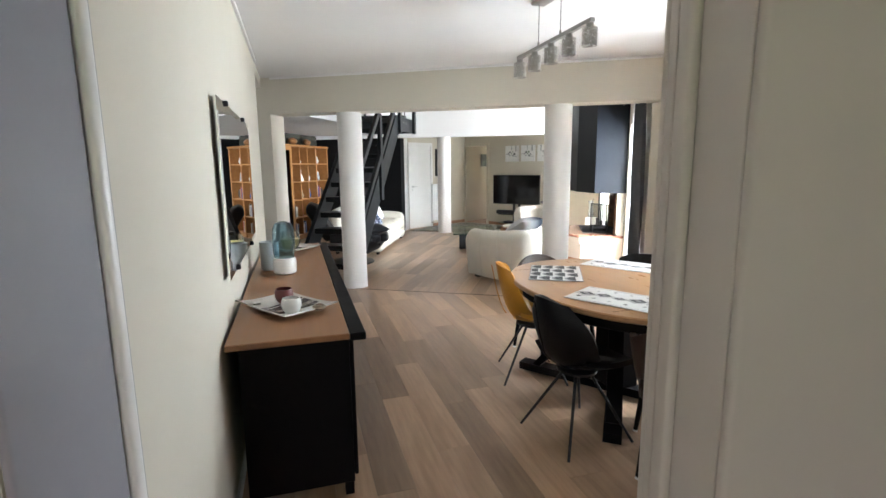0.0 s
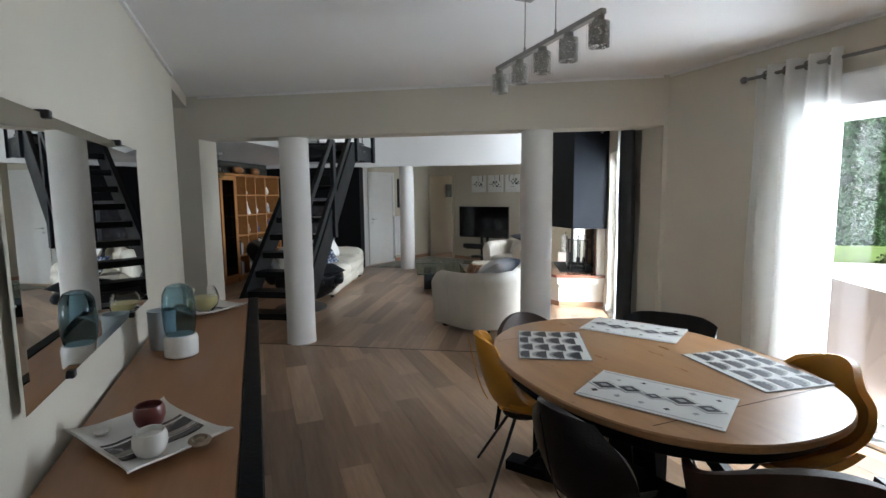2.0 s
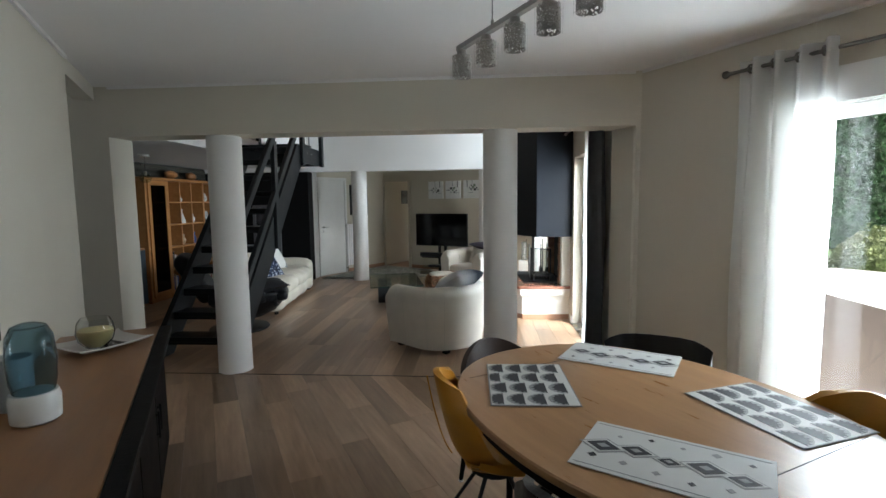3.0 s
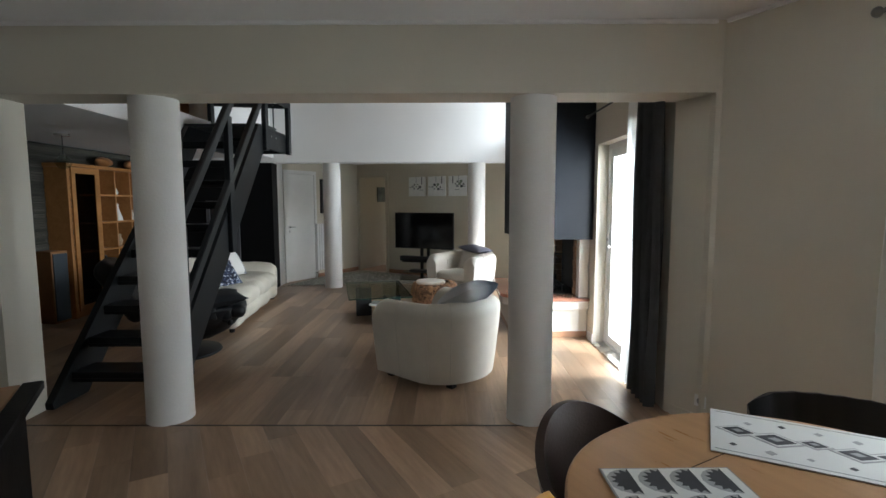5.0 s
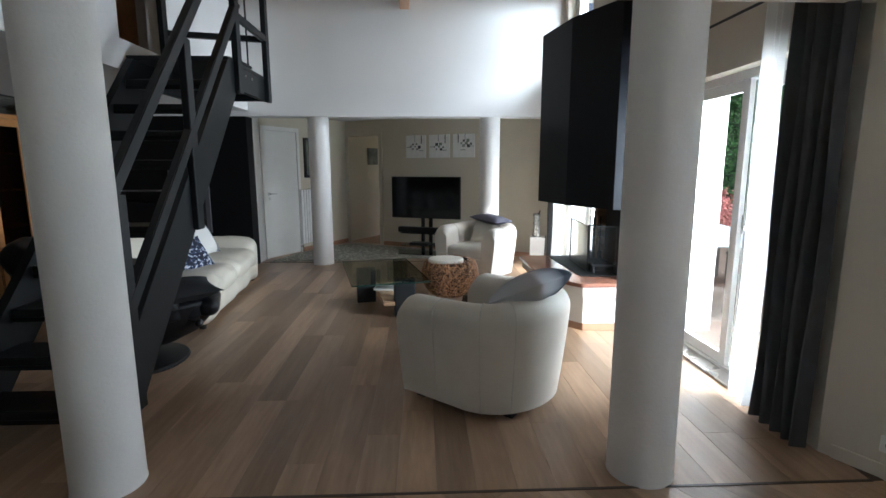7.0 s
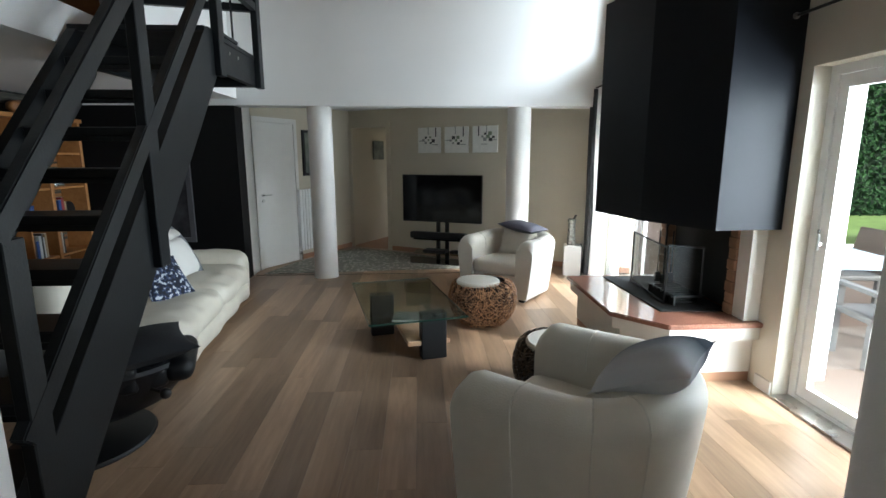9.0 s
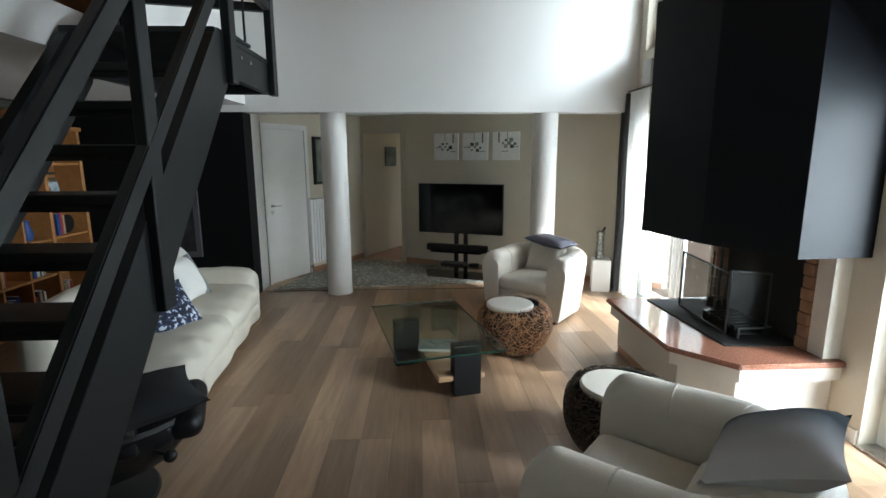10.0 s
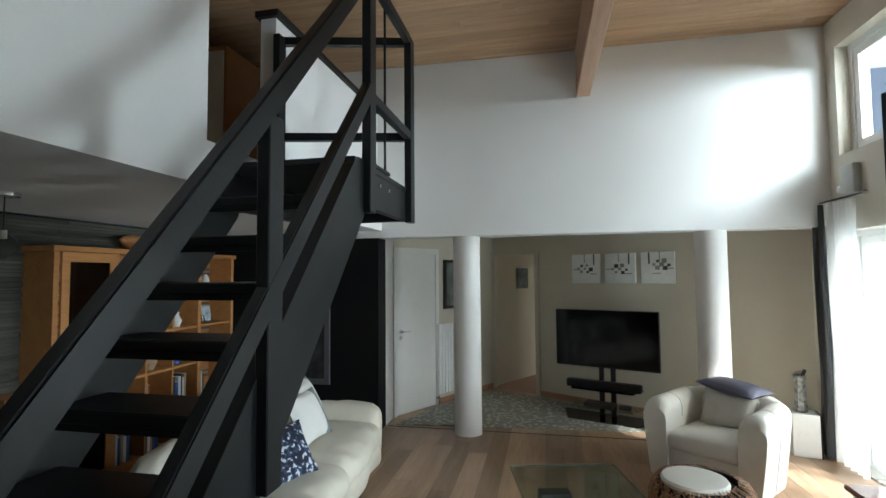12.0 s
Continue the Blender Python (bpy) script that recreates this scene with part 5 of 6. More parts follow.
vi = [bm.verts.new((0.0065, y, z)) for y, z in ((y0 + bv, z0 + bv), (y1 - bv, z0 + bv), (y1 - bv, z1 - bv), (y0 + bv, z1 - bv))]
vb = [bm.verts.new((-0.004, y, z)) for y, z in ((y0, z0), (y1, z0), (y1, z1), (y0, z1))]
bm.faces.new(vi)
bm.faces.new(vb[::-1])
for i in range(4):
    j = (i + 1) % 4
    bm.faces.new((vo[i], vo[j], vi[j], vi[i]))
    bm.faces.new((vb[i], vb[j], vo[j], vo[i]))
part("mirror_glass", bm, MIRROR, mi, "bevelled mirror glass")
for y in (-0.45, 0.40):
    for z, s in ((z0, -1), (z1, 1)):
        part("clip", soft_box(-0.024, 0.016, y - 0.014, y + 0.014, z - 0.012, z + 0.014, 0.003, 1), DARKMETAL, mi, "small black mirror clip")

# things on the sideboard
def solid_glass(name, tint):
    """Glass with walls of real thickness."""
    m = bpy.data.materials.new(name)
    m.use_nodes = True
    b = m.node_tree.nodes["Principled BSDF"]
    b.inputs["Base Color"].default_value = (*tint, 1)
    b.inputs["Transmission Weight"].default_value, b.inputs["Roughness"].default_value, b.inputs["IOR"].default_value = 1.0, 0.015, 1.3
    return m


THICKGLASS = solid_glass("clear_thick_glass", (0.93, 0.95, 0.94))
CERAMIC = shade("striped_ceramic", (0.62, 0.60, 0.57), 0.3, var=0.05)
GREYGLAZE = shade("grey_glaze", (0.26, 0.24, 0.22), 0.25, var=0.2, scale=30)
DARKGLAZE = shade("dark_glaze", (0.07, 0.06, 0.06), 0.25, var=0.4, scale=30)


def tray(m, label, w, d):
    root = thing("tray", label, "tray", m)

    def fn(u, v):
        x, y = 2 * u - 1, 2 * v - 1
        z = 0.012 + 0.022 * max(abs(x), abs(y)) ** 4 + 0.012 * (abs(x) * abs(y)) ** 3
        return Vector((x * w / 2 * (1 + 0.10 * (abs(y) ** 6)), y * d / 2 * (1 + 0.10 * (abs(x) ** 6)), z))
    part("dish", grid_surface(fn, 22, 22, 0.006), CERAMIC, root, smooth=True)

    for x0, x1, mat in ((-0.30, -0.24, DARKGLAZE), (-0.16, 0.10, DARKGLAZE), (0.12, 0.26, GREYGLAZE), (0.30, 0.46, DARKGLAZE)):
        def fs(u, v):
            y = 1.8 * v - 0.9
            x = x0 + u * (x1 - x0) + 0.10 * y * y - 0.05 * y
            z = 0.0135 + 0.022 * max(abs(x), abs(y)) ** 4 + 0.012 * (abs(x) * abs(y)) ** 3
            return Vector((x * w / 2, y * d / 2, z))
        part("glazed_band", grid_surface(fs, 6, 18, 0.002), mat, root, "dark wavy glazed band", True)
    bm = bmesh.new()
    lathe(bm, [(0.07, 0), (0.075, 0.008), (0.07, 0.013)], 24)
    part("foot_ring", bm, CERAMIC, root)
    return root


def cup(m, label, mat):
    ob = bmesh.new()
    lathe(ob, [(0.026, 0), (0.040, 0.014), (0.048, 0.038), (0.047, 0.062), (0.042, 0.076), (0.038, 0.076), (0.040, 0.058), (0.002, 0.055)], 28)
    o = link("candle_cup", ob, mat, True)
    o.matrix_world = m
    return tagged(o, label, "candle")


tray(pose(-0.7625, 2.633, 0.80, 0, 0, -25.5), "cream wavy-edged ceramic tray on the sideboard", 0.40, 0.28)
cup(pose(-0.815, 2.70, 0.815), "reddish brown candle cup on the tray", shade("red_brown_wax", (0.14, 0.035, 0.03), 0.35, var=0.15))
cup(pose(-0.675, 2.535, 0.815), "white candle cup on the tray", PORCELAIN)
tg = thing("tealight_glass", "small clear tealight glass on the tray", "candle", pose(-0.925, 2.62, 0.818))
bm = bmesh.new()
lathe(bm, [(0.020, 0.0), (0.026, 0.01), (0.030, 0.04), (0.031, 0.055)], 20, cap=False)
part("glass", bm, GLASS, tg, smooth=True)
bm = bmesh.new()
lathe(bm, [(0.018, 0.003), (0.022, 0.012), (0.002, 0.013)], 16)
part("wax", bm, CERAMIC, tg)
bm = bmesh.new()
lathe(bm, [(0.002, 0.0), (0.020, 0.003), (0.026, 0.012), (0.018, 0.017), (0.012, 0.012), (0.002, 0.015)], 18)
sh = link("shell", bm, shade("brown_shell", (0.22, 0.16, 0.11), 0.35, var=0.5, scale=60), True)
sh.matrix_world = pose(-0.565, 2.605, 0.82, 8, 4, 20) @ Matrix.Scale(1.3, 4)
tagged(sh, "small brown seashell lying on the tray", "seashell")
gv = thing("vase", "grey frosted glass cylinder vase on the sideboard", "vase", pose(-1.42, 3.52, 0.802))
bm = bmesh.new()
lathe(bm, [(0.055, 0), (0.062, 0.01), (0.064, 0.20), (0.060, 0.20), (0.056, 0.02), (0.002, 0.016)], 28)
part("body", bm, shade("grey_frosted_glass", (0.40, 0.43, 0.44), 0.3, var=0.06), gv, smooth=True)
bv1 = thing("lantern_vase", "smoked glass lantern with a white ceramic base", "vase", pose(-1.24, 3.42, 0.802) @ Matrix.Scale(1.15, 4))
bm = bmesh.new()
lathe(bm, [(0.055, 0), (0.066, 0.008), (0.068, 0.075), (0.062, 0.095), (0.002, 0.096)], 32)
part("base", bm, PORCELAIN, bv1, "white ceramic base", True)
bm = bmesh.new()
lathe(bm, [(0.055, 0.097), (0.062, 0.13), (0.066, 0.20), (0.060, 0.27), (0.045, 0.302), (0.02, 0.312), (0.001, 0.313), (0.001, 0.309), (0.018, 0.308), (0.042, 0.298), (0.056, 0.268), (0.062, 0.20), (0.058, 0.13), (0.051, 0.097), (0.055, 0.097)], 36, cap=False)
bmesh.ops.remove_doubles(bm, verts=bm.verts, dist=0.0002)
part("glass_dome", bm, solid_glass("blue_smoked_glass", (0.46, 0.60, 0.66)), bv1, "blue-grey smoked glass dome", True)
tray(pose(-1.70, 4.30, 0.80, 0, 0, 67), "black and white patterned ceramic tray on the sideboard", 0.34, 0.30)
gb = thing("candle_bowl", "round glass bowl with yellow wax on the tray", "candle", pose(-1.70, 4.265, 0.816) @ Matrix.Scale(1.2, 4))
bm = bmesh.new()
lathe(bm, [(0.002, 0.0), (0.04, 0.0), (0.068, 0.03), (0.076, 0.065), (0.069, 0.108), (0.056, 0.130), (0.053, 0.130), (0.065, 0.107), (0.072, 0.065), (0.064, 0.032), (0.036, 0.004), (0.002, 0.004)], 32, cap=False)
part("bowl", bm, THICKGLASS, gb, "clear glass bowl", True)
bm = bmesh.new()
lathe(bm, [(0.034, 0.0045), (0.062, 0.032), (0.070, 0.065), (0.068, 0.078), (0.002, 0.080)], 28)
part("wax", bm, shade("yellow_wax", (0.55, 0.47, 0.22), 0.5), gb, "pale yellow wax", True)

# dining table
TM = Matrix.Translation((0.99, 3.77, 0)) @ DINE
TABLEWOOD = wood("honey_oak_table", (0.33, 0.175, 0.078), (0.46, 0.265, 0.13), 0.30, grain=(8, 0.8, 8), rand=0.02, bump=0.04)
dt = thing("dining_table", "oval wooden dining table on a crossed black base", "dining table", TM)
A, B = 0.655, 0.84


def oval(bm, k, z0, z1, drop=0.0):
    N = 72
    def ring(s, z):
        out = []
        for i in range(N):
            t = 2 * math.pi * i / N
            c, sn = math.cos(t), math.sin(t)
            e = 2 / 2.25
            out.append(bm.verts.new((s * A * math.copysign(abs(c) ** e, c), s * B * math.copysign(abs(sn) ** e, sn), z)))
        return out
    rs = [ring(k - 0.012, z0), ring(k, z0 + 0.008), ring(k, z1 - 0.006), ring(k - 0.008, z1)]
    bm.faces.new(rs[0][::-1])
    bm.faces.new(rs[-1])
    for a, b in zip(rs, rs[1:]):
        for i in range(N):
            bm.faces.new((a[i], a[(i + 1) % N], b[(i + 1) % N], b[i]))


bm = bmesh.new()
oval(bm, 1.0, 0.722, 0.757)
part("tabletop", bm, TABLEWOOD, dt, "honey-coloured oval top", True)
bm = bmesh.new()
oval(bm, 0.93, 0.655, 0.721)
part("apron", bm, BLACKWOOD, dt, "black apron below the top", True)
GROOVE = shade("dark_joint", (0.05, 0.03, 0.02), 0.8)
for y in (0.56, -0.56):
    bm = bmesh.new()
    box(bm, -0.46, 0.46, y - 0.0015, y + 0.0015, 0.7568, 0.7576)
    part("leaf_joint", bm, GROOVE, dt)
for sx in (-1, 1):
    for sy in (-1, 1):
        bm = bmesh.new()
        bar(bm, (sx * 0.06, sy * 0.06, 0.65), (sx * 0.34, sy * 0.46, 0.05), 0.09, 0.05)
        part("leg", bm, BLACKWOOD, dt)
        bm = bmesh.new()
        bar(bm, (0.0, 0.0, 0.03), (sx * 0.42, sy * 0.56, 0.03), 0.10, 0.055)
        part("base_beam", bm, BLACKWOOD, dt)
bm = soft_box(-0.10, 0.10, -0.10, 0.10, 0.06, 0.66, 0.01)
part("pillar", bm, BLACKWOOD, dt)

# placemats
MATWHITE = shade("white_placemat", (0.66, 0.66, 0.64), 0.55, var=0.03)
MATBLACK = shade("black_mat_print", (0.035, 0.035, 0.04), 0.6, var=0.2, scale=40)
MATGREY = shade("grey_mat_print", (0.33, 0.33, 0.33), 0.6)
MATEDGE = shade("grey_mat", (0.28, 0.28, 0.28), 0.6)


def flat(root, pts, mat, z, name):
    bm = bmesh.new()
    prism(bm, pts, z, z + 0.0006)
    part(name, bm, mat, root)


def diamond_mat(m, w=0.545, d=0.335):
    root = thing("placemat", "white placemat with a row of black diamonds", "placemat", m, "placemats on the table")
    part("mat", soft_box(-w / 2, w / 2, -d / 2, d / 2, 0, 0.003, 0.001, 1), MATWHITE, root)
    for k, s in enumerate((0.088, 0.078, 0.056, 0.088, 0.072)):
        x = -0.205 + 0.1 * k
        y = 0.03 * (1 if k % 2 else -1) * 0.3
        flat(root, [(x - s * 0.9, y), (x, y - s * 0.62), (x + s * 0.9, y), (x, y + s * 0.62)], MATGREY, 0.0031, "diamond_outline")
        flat(root, [(x - s * 0.78, y), (x, y - s * 0.54), (x + s * 0.78, y), (x, y + s * 0.54)], MATWHITE, 0.0038, "diamond_gap")
        flat(root, [(x - s * 0.62, y), (x, y - s * 0.43), (x + s * 0.62, y), (x, y + s * 0.43)], MATBLACK, 0.0045, "diamond")
        flat(root, [(x - s * 0.25, y), (x, y - s * 0.17), (x + s * 0.25, y), (x, y + s * 0.17)], MATGREY, 0.0052, "diamond_core")
    rnd = random.Random(2)
    for k in range(10):
        x, y, s = -0.22 + 0.048 * k, (0.10 if k % 2 else -0.10) + rnd.uniform(-0.02, 0.02), rnd.uniform(0.009, 0.016)
        flat(root, [(x - s, y), (x, y - s), (x + s, y), (x, y + s)], MATGREY if k % 3 else MATBLACK, 0.0031, "small_diamond")
    for y in (-0.148, 0.148):
        flat(root, [(-0.26, y - 0.002), (0.26, y - 0.002), (0.26, y + 0.002), (-0.26, y + 0.002)], MATGREY, 0.0031, "border_line")
    return root


def palm_mat(m, w=0.50, d=0.36):
    root = thing("placemat", "grey placemat with rows of black fan leaves", "placemat", m, "placemats on the table")
    part("mat", soft_box(-w / 2, w / 2, -d / 2, d / 2, 0, 0.003, 0.001, 1), MATEDGE, root)
    flat(root, [(-w / 2 + 0.006, -d / 2 + 0.006), (w / 2 - 0.006, -d / 2 + 0.006), (w / 2 - 0.006, d / 2 - 0.006), (-w / 2 + 0.006, d / 2 - 0.006)], MATWHITE, 0.0031, "mat_field")
    for i in range(4):
        for j in range(4):
            cx, cy = -w / 2 + 0.065 + 0.123 * i, -d / 2 + 0.030 + 0.085 * j + (0.0 if i % 2 else 0.02)
            flat(root, [(max(-w / 2 + 0.008, min(w / 2 - 0.008, cx + 0.060 * math.cos(math.pi * k / 8))), min(d / 2 - 0.008, cy + 0.074 * math.sin(math.pi * k / 8))) for k in range(9)], MATGREY, 0.0034, "fan_shade")
            pts = []
            for k in range(17):
                a = math.pi * k / 16
                r = 0.059 if k % 2 == 0 else 0.045
                pts.append((max(-w / 2 + 0.008, min(w / 2 - 0.008, cx + r * math.cos(a))), min(d / 2 - 0.008, cy + r * 1.05 * math.sin(a))))
            flat(root, pts, MATBLACK, 0.0038, "fan_leaf")
    return root


Z = 0.7585
diamond_mat(pose(0.945, 3.315, Z, 0, 0, -29))
diamond_mat(pose(1.075, 4.335, Z, 0, 0, 152))
palm_mat(pose(0.575, 3.965, Z, 0, 0, 91))
palm_mat(pose(1.47, 3.71, Z, 0, 0, -68))

# dining chairs
MUSTARD = shade("mustard_leather", (0.55, 0.25, 0.024), 0.42, var=0.12, scale=7, bump=0.3, bump_scale=120)
BROWNL = shade("worn_brown_leather", (0.040, 0.023, 0.016), 0.45, var=0.3, scale=5, bump=0.35, bump_scale=110)
BLACKL = shade("black_chair_leather", (0.006, 0.006, 0.007), 0.42, var=0.2, scale=6, bump=0.3, bump_scale=120, spec=0.28)


def swivel_chair(m, label, mat, ribbed=False, wide=1.0):
    """A shell chair on thin splayed metal legs, facing +y."""
    root = thing("dining_chair", label, "chair", m, "dining chairs round the table")

    def fn(u, v):
        x = 2 * u - 1
        if v < 0.5:
            t = v / 0.5
            y, z, hw = 0.23 - 0.40 * t, 0.462 - 0.035 * math.sin(math.pi * t * 0.9) - 0.02 * (1 - t) ** 3, 0.225 + 0.02 * math.sin(math.pi * t) - 0.015 * t
            lift, wrap = 0.05 * abs(x) ** 3 * (0.4 + t), 0.0
        else:
            t = (v - 0.5) / 0.5
            y, z = -0.17 - 0.10 * t ** 0.8 + 0.02 * (1 - t) ** 4, 0.455 + 0.385 * t ** 1.15
            hw = 0.21 + 0.055 * math.sin(math.pi * min(1, t * 1.15)) * 1.0 - 0.10 * max(0, t - 0.72) ** 1.2 * 3
            lift, wrap = 0.055 * abs(x) ** 3 * (1 - t) - 0.035 * x * x * t ** 3, 0.14 * abs(x) ** 2.2 * (1 - 0.35 * t)
            if ribbed:
                z = 0.455 + 0.335 * t ** 1.15
                hw = 0.21 + 0.065 * math.sin(0.5 * math.pi * min(1, t * 1.3))
                lift = 0.055 * abs(x) ** 3 * (1 - t) - 0.05 * abs(x) ** 7 * t ** 3
        yy = y + wrap
        if ribbed and v > 0.5:
            yy += 0.008 * abs(math.cos(x * 11))
        return Vector((x * hw * wide, yy, z + lift))
    bm = grid_surface(fn, 28, 30, 0.028)
    part("shell", bm, mat, root, "moulded upholstered shell", True)

    def pad(u, v):
        p = fn(0.12 + 0.76 * u, 0.05 + 0.40 * v)
        return p + Vector((0, 0, 0.012 + 0.02 * (1 - (2 * u - 1) ** 4) * (1 - (2 * v - 1) ** 4)))
    part("seat_pad", grid_surface(pad, 14, 10, 0.012), mat, root, smooth=True)
    bm = bmesh.new()
    lathe(bm, [(0.05, 0.36), (0.11, 0.385), (0.11, 0.40)], 20)
    part("mount_plate", bm, DARKMETAL, root)
    for a in (45, 135, 225, 315):
        c, s = math.cos(radians(a)), math.sin(radians(a))
        bm = bmesh.new()
        rod(bm, (0.07 * c, 0.07 * s, 0.375), (0.31 * c, 0.31 * s, 0.004), 0.0095, 10, 0.0075)
        part("leg", bm, DARKMETAL, root)
    bm = bmesh.new()
    prev = None
    for k in range(15):
        p = fn(0.5, 0.52 + 0.46 * k / 14) + Vector((0, -0.030, 0))
        if prev is not None:
            rod(bm, prev, p, 0.003, 6)
        prev = p
    part("seam", bm, mat, root, "stitched centre seam")
    return root


def bucket_chair(m, label, mat, rise=0.0):
    """A bucket armchair on four tapered legs, facing +y."""
    root = thing("dining_chair", label, "chair", m, "dining chairs round the table")

    def fn(u, v):
        a = math.pi * (1.16 * u - 0.08)
        c, s = math.cos(a), math.sin(a)
        top = 0.66 + rise + 0.17 * max(0.0, s) ** 1.8
        low = 0.40
        z = low + (top - low) * v
        flare = 0.80 + 0.20 * v ** 0.7
        return Vector((-0.305 * flare * c, -0.02 - 0.285 * flare * s - 0.02 * v * max(0, s), z))
    part("shell", grid_surface(fn, 40, 12, 0.03), mat, root, "worn leather bucket back", True)
    bm = puff(-0.25, 0.25, -0.24, 0.24, 0.395, 0.485, r=0.4)
    part("seat", bm, mat, root, smooth=True)
    for x, y in ((-0.20, 0.19), (0.20, 0.19), (-0.19, -0.19), (0.19, -0.19)):
        bm = bmesh.new()
        rod(bm, (x, y, 0.41), (x * 1.22, y * 1.22, 0.012), 0.021, 12, 0.012)
        part("leg", bm, BLACKWOOD, root, "tapered dark leg")
        bm = bmesh.new()
        rod(bm, (x * 1.22, y * 1.22, 0.012), (x * 1.222, y * 1.222, 0.0), 0.013, 10)
        part("glide", bm, WHITEGLOSS, root)
    return root


swivel_chair(pose(0.42, 3.93, 0, 0, 0, -78), "mustard leather shell chair on thin black legs", MUSTARD)
swivel_chair(pose(0.71, 3.15, 0, 0, 0, -52), "black leather shell chair on thin black legs", BLACKL, wide=0.95)
bucket_chair(pose(1.26, 2.98, 0, 0, 0, -8), "worn brown leather bucket chair on tapered legs", BROWNL)
swivel_chair(pose(1.58, 3.60, 0, 0, 0, 108), "mustard leather shell chair by the garden door", MUSTARD, wide=1.08)
bucket_chair(pose(0.57, 4.38, 0, 0, 0, -147), "dark brown leather bucket chair with its back to the living room", BROWNL, -0.06)
swivel_chair(pose(1.28, 4.42, 0, 0, 0, 158), "black leather shell chair with ribbed back", BLACKL, True)

# pendant over the table
pn1 = thing("pendant_lamp", "brushed metal bar pendant with five perforated shades", "pendant lamp", pose(0.50, 3.92, 0))
PENDMETAL = shade("dark_brushed_metal", (0.33, 0.32, 0.31), 0.36, 0.85, var=0.08)
PERF = bpy.data.materials.new("perforated_metal")
PERF.use_nodes = True
qn, ql = PERF.node_tree.nodes, PERF.node_tree.links
vo1 = qn.new("ShaderNodeTexVoronoi")
vo1.inputs["Scale"].default_value = 120
co = qn.new("ShaderNodeTexCoord")
ql.new(co.outputs["Object"], vo1.inputs["Vector"])
th = qn.new("ShaderNodeMath")
th.operation = "GREATER_THAN"
th.inputs[1].default_value = 0.41
ql.new(vo1.outputs["Distance"], th.inputs[0])
trn, mxs = qn.new("ShaderNodeBsdfTransparent"), qn.new("ShaderNodeMixShader")
qb = qn["Principled BSDF"]
qb.inputs["Base Color"].default_value, qb.inputs["Metallic"].default_value, qb.inputs["Roughness"].default_value = (0.40, 0.385, 0.36, 1), 0.5, 0.42
ql.new(th.outputs[0], mxs.inputs[0])
ql.new(trn.outputs[0], mxs.inputs[1])
ql.new(qb.outputs[0], mxs.inputs[2])
ql.new(mxs.outputs[0], qn["Material Output"].inputs["Surface"])
e0, e1 = Vector((-0.235, 0.325, 2.30)), Vector((0.245, -0.36, 2.375))
e0.z, e1.z = 2.29, 2.342
bm = bmesh.new()
bar(bm, e0, e1, 0.028, 0.022)
part("bar", bm, PENDMETAL, pn1, "brushed metal bar")
for f in (0.32, 0.62):
    c = e0.lerp(e1, f)
    bm = bmesh.new()
    rod(bm, c + Vector((0, 0, 0.01)), (c.x, c.y, DCEIL - 0.026), 0.003, 6)
    rod(bm, c + Vector((0, 0, 0.01)), c + Vector((0, 0, 0.035)), 0.007, 8)
    part("suspension_wire", bm, PENDMETAL, pn1)
c = e0.lerp(e1, 0.47)
part("canopy", soft_box(-0.05, 0.05, -0.17, 0.17, 0, 0.024, 0.006, 2, Matrix.Translation((c.x, c.y, DCEIL - 0.025)) @ DINE), PENDMETAL, pn1)
for k in range(5):
    c = e0.lerp(e1, 0.03 + 0.235 * k)
    bm = bmesh.new()
    lathe(bm, [(0.022, -0.042), (0.022, -0.014), (0.010, -0.010)], 18, Matrix.Translation(c))
    part("socket", bm, PENDMETAL, pn1)
    bm = bmesh.new()
    lathe(bm, [(0.045, -0.140), (0.045, -0.040), (0.020, -0.036)], 28, Matrix.Translation(c), cap=False)
    sh1 = part("shade", bm, PERF, pn1, "perforated metal shade", True)
    bm = bmesh.new()
    lathe(bm, [(0.053, -0.150), (0.053, -0.045)], 28, Matrix.Translation(c), cap=False)
    part("glass_cylinder", bm, GLASS, sh1, "clear outer glass", True)

# skirting, outlet, door casing
bm = bmesh.new()
box(bm, A_R - 0.014, A_R - 0.002, 3.22, 4.66, 0.002, 0.07, DINE)
setting("baseboard", bm, PAINT, "low painted skirting", "trim")
bm = bmesh.new()
box(bm, A_L + 0.002, A_L + 0.014, 0.95, 5.70, 0.002, 0.07, DINE)
setting("baseboard", bm, SKIRT, "white skirting", "trim")
bm = bmesh.new()
box(bm, 1.526, 1.538, 8.04, 8.19, 0.002, 0.09)
setting("baseboard", bm, SKIRT, "white skirting", "trim")
so = thing("socket_outlet", "white double socket outlet low on the wall", "socket", DINE @ pose(4.498, 4.44, 0.17, 0, 0, 0))
part("plate", soft_box(-0.012, -0.001, -0.04, 0.04, -0.04, 0.04, 0.003, 1), WHITEGLOSS, so)
bm = bmesh.new()
rod(bm, (-0.0125, 0, 0), (-0.0145, 0, 0), 0.02, 16)
part("socket_hole", bm, MATEDGE, so)
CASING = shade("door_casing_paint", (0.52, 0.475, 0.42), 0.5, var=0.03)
# casing turned grey: the shade on the left edge is in this colour
SHADECASING = shade("grey_shaded_casing", (0.36, 0.355, 0.35), 0.5, var=0.04)
# left jamb only: its unlit, bluish look is mixed into the lavender
LINING = shade("lavender_shaded_lining", (0.27, 0.265, 0.30), 0.6, var=0.10, scale=3)
DW = Matrix.Translation((0.74, 1.221, 0)) @ Matrix.Rotation(math.atan2(-0.88, -5.8), 4, "Z")
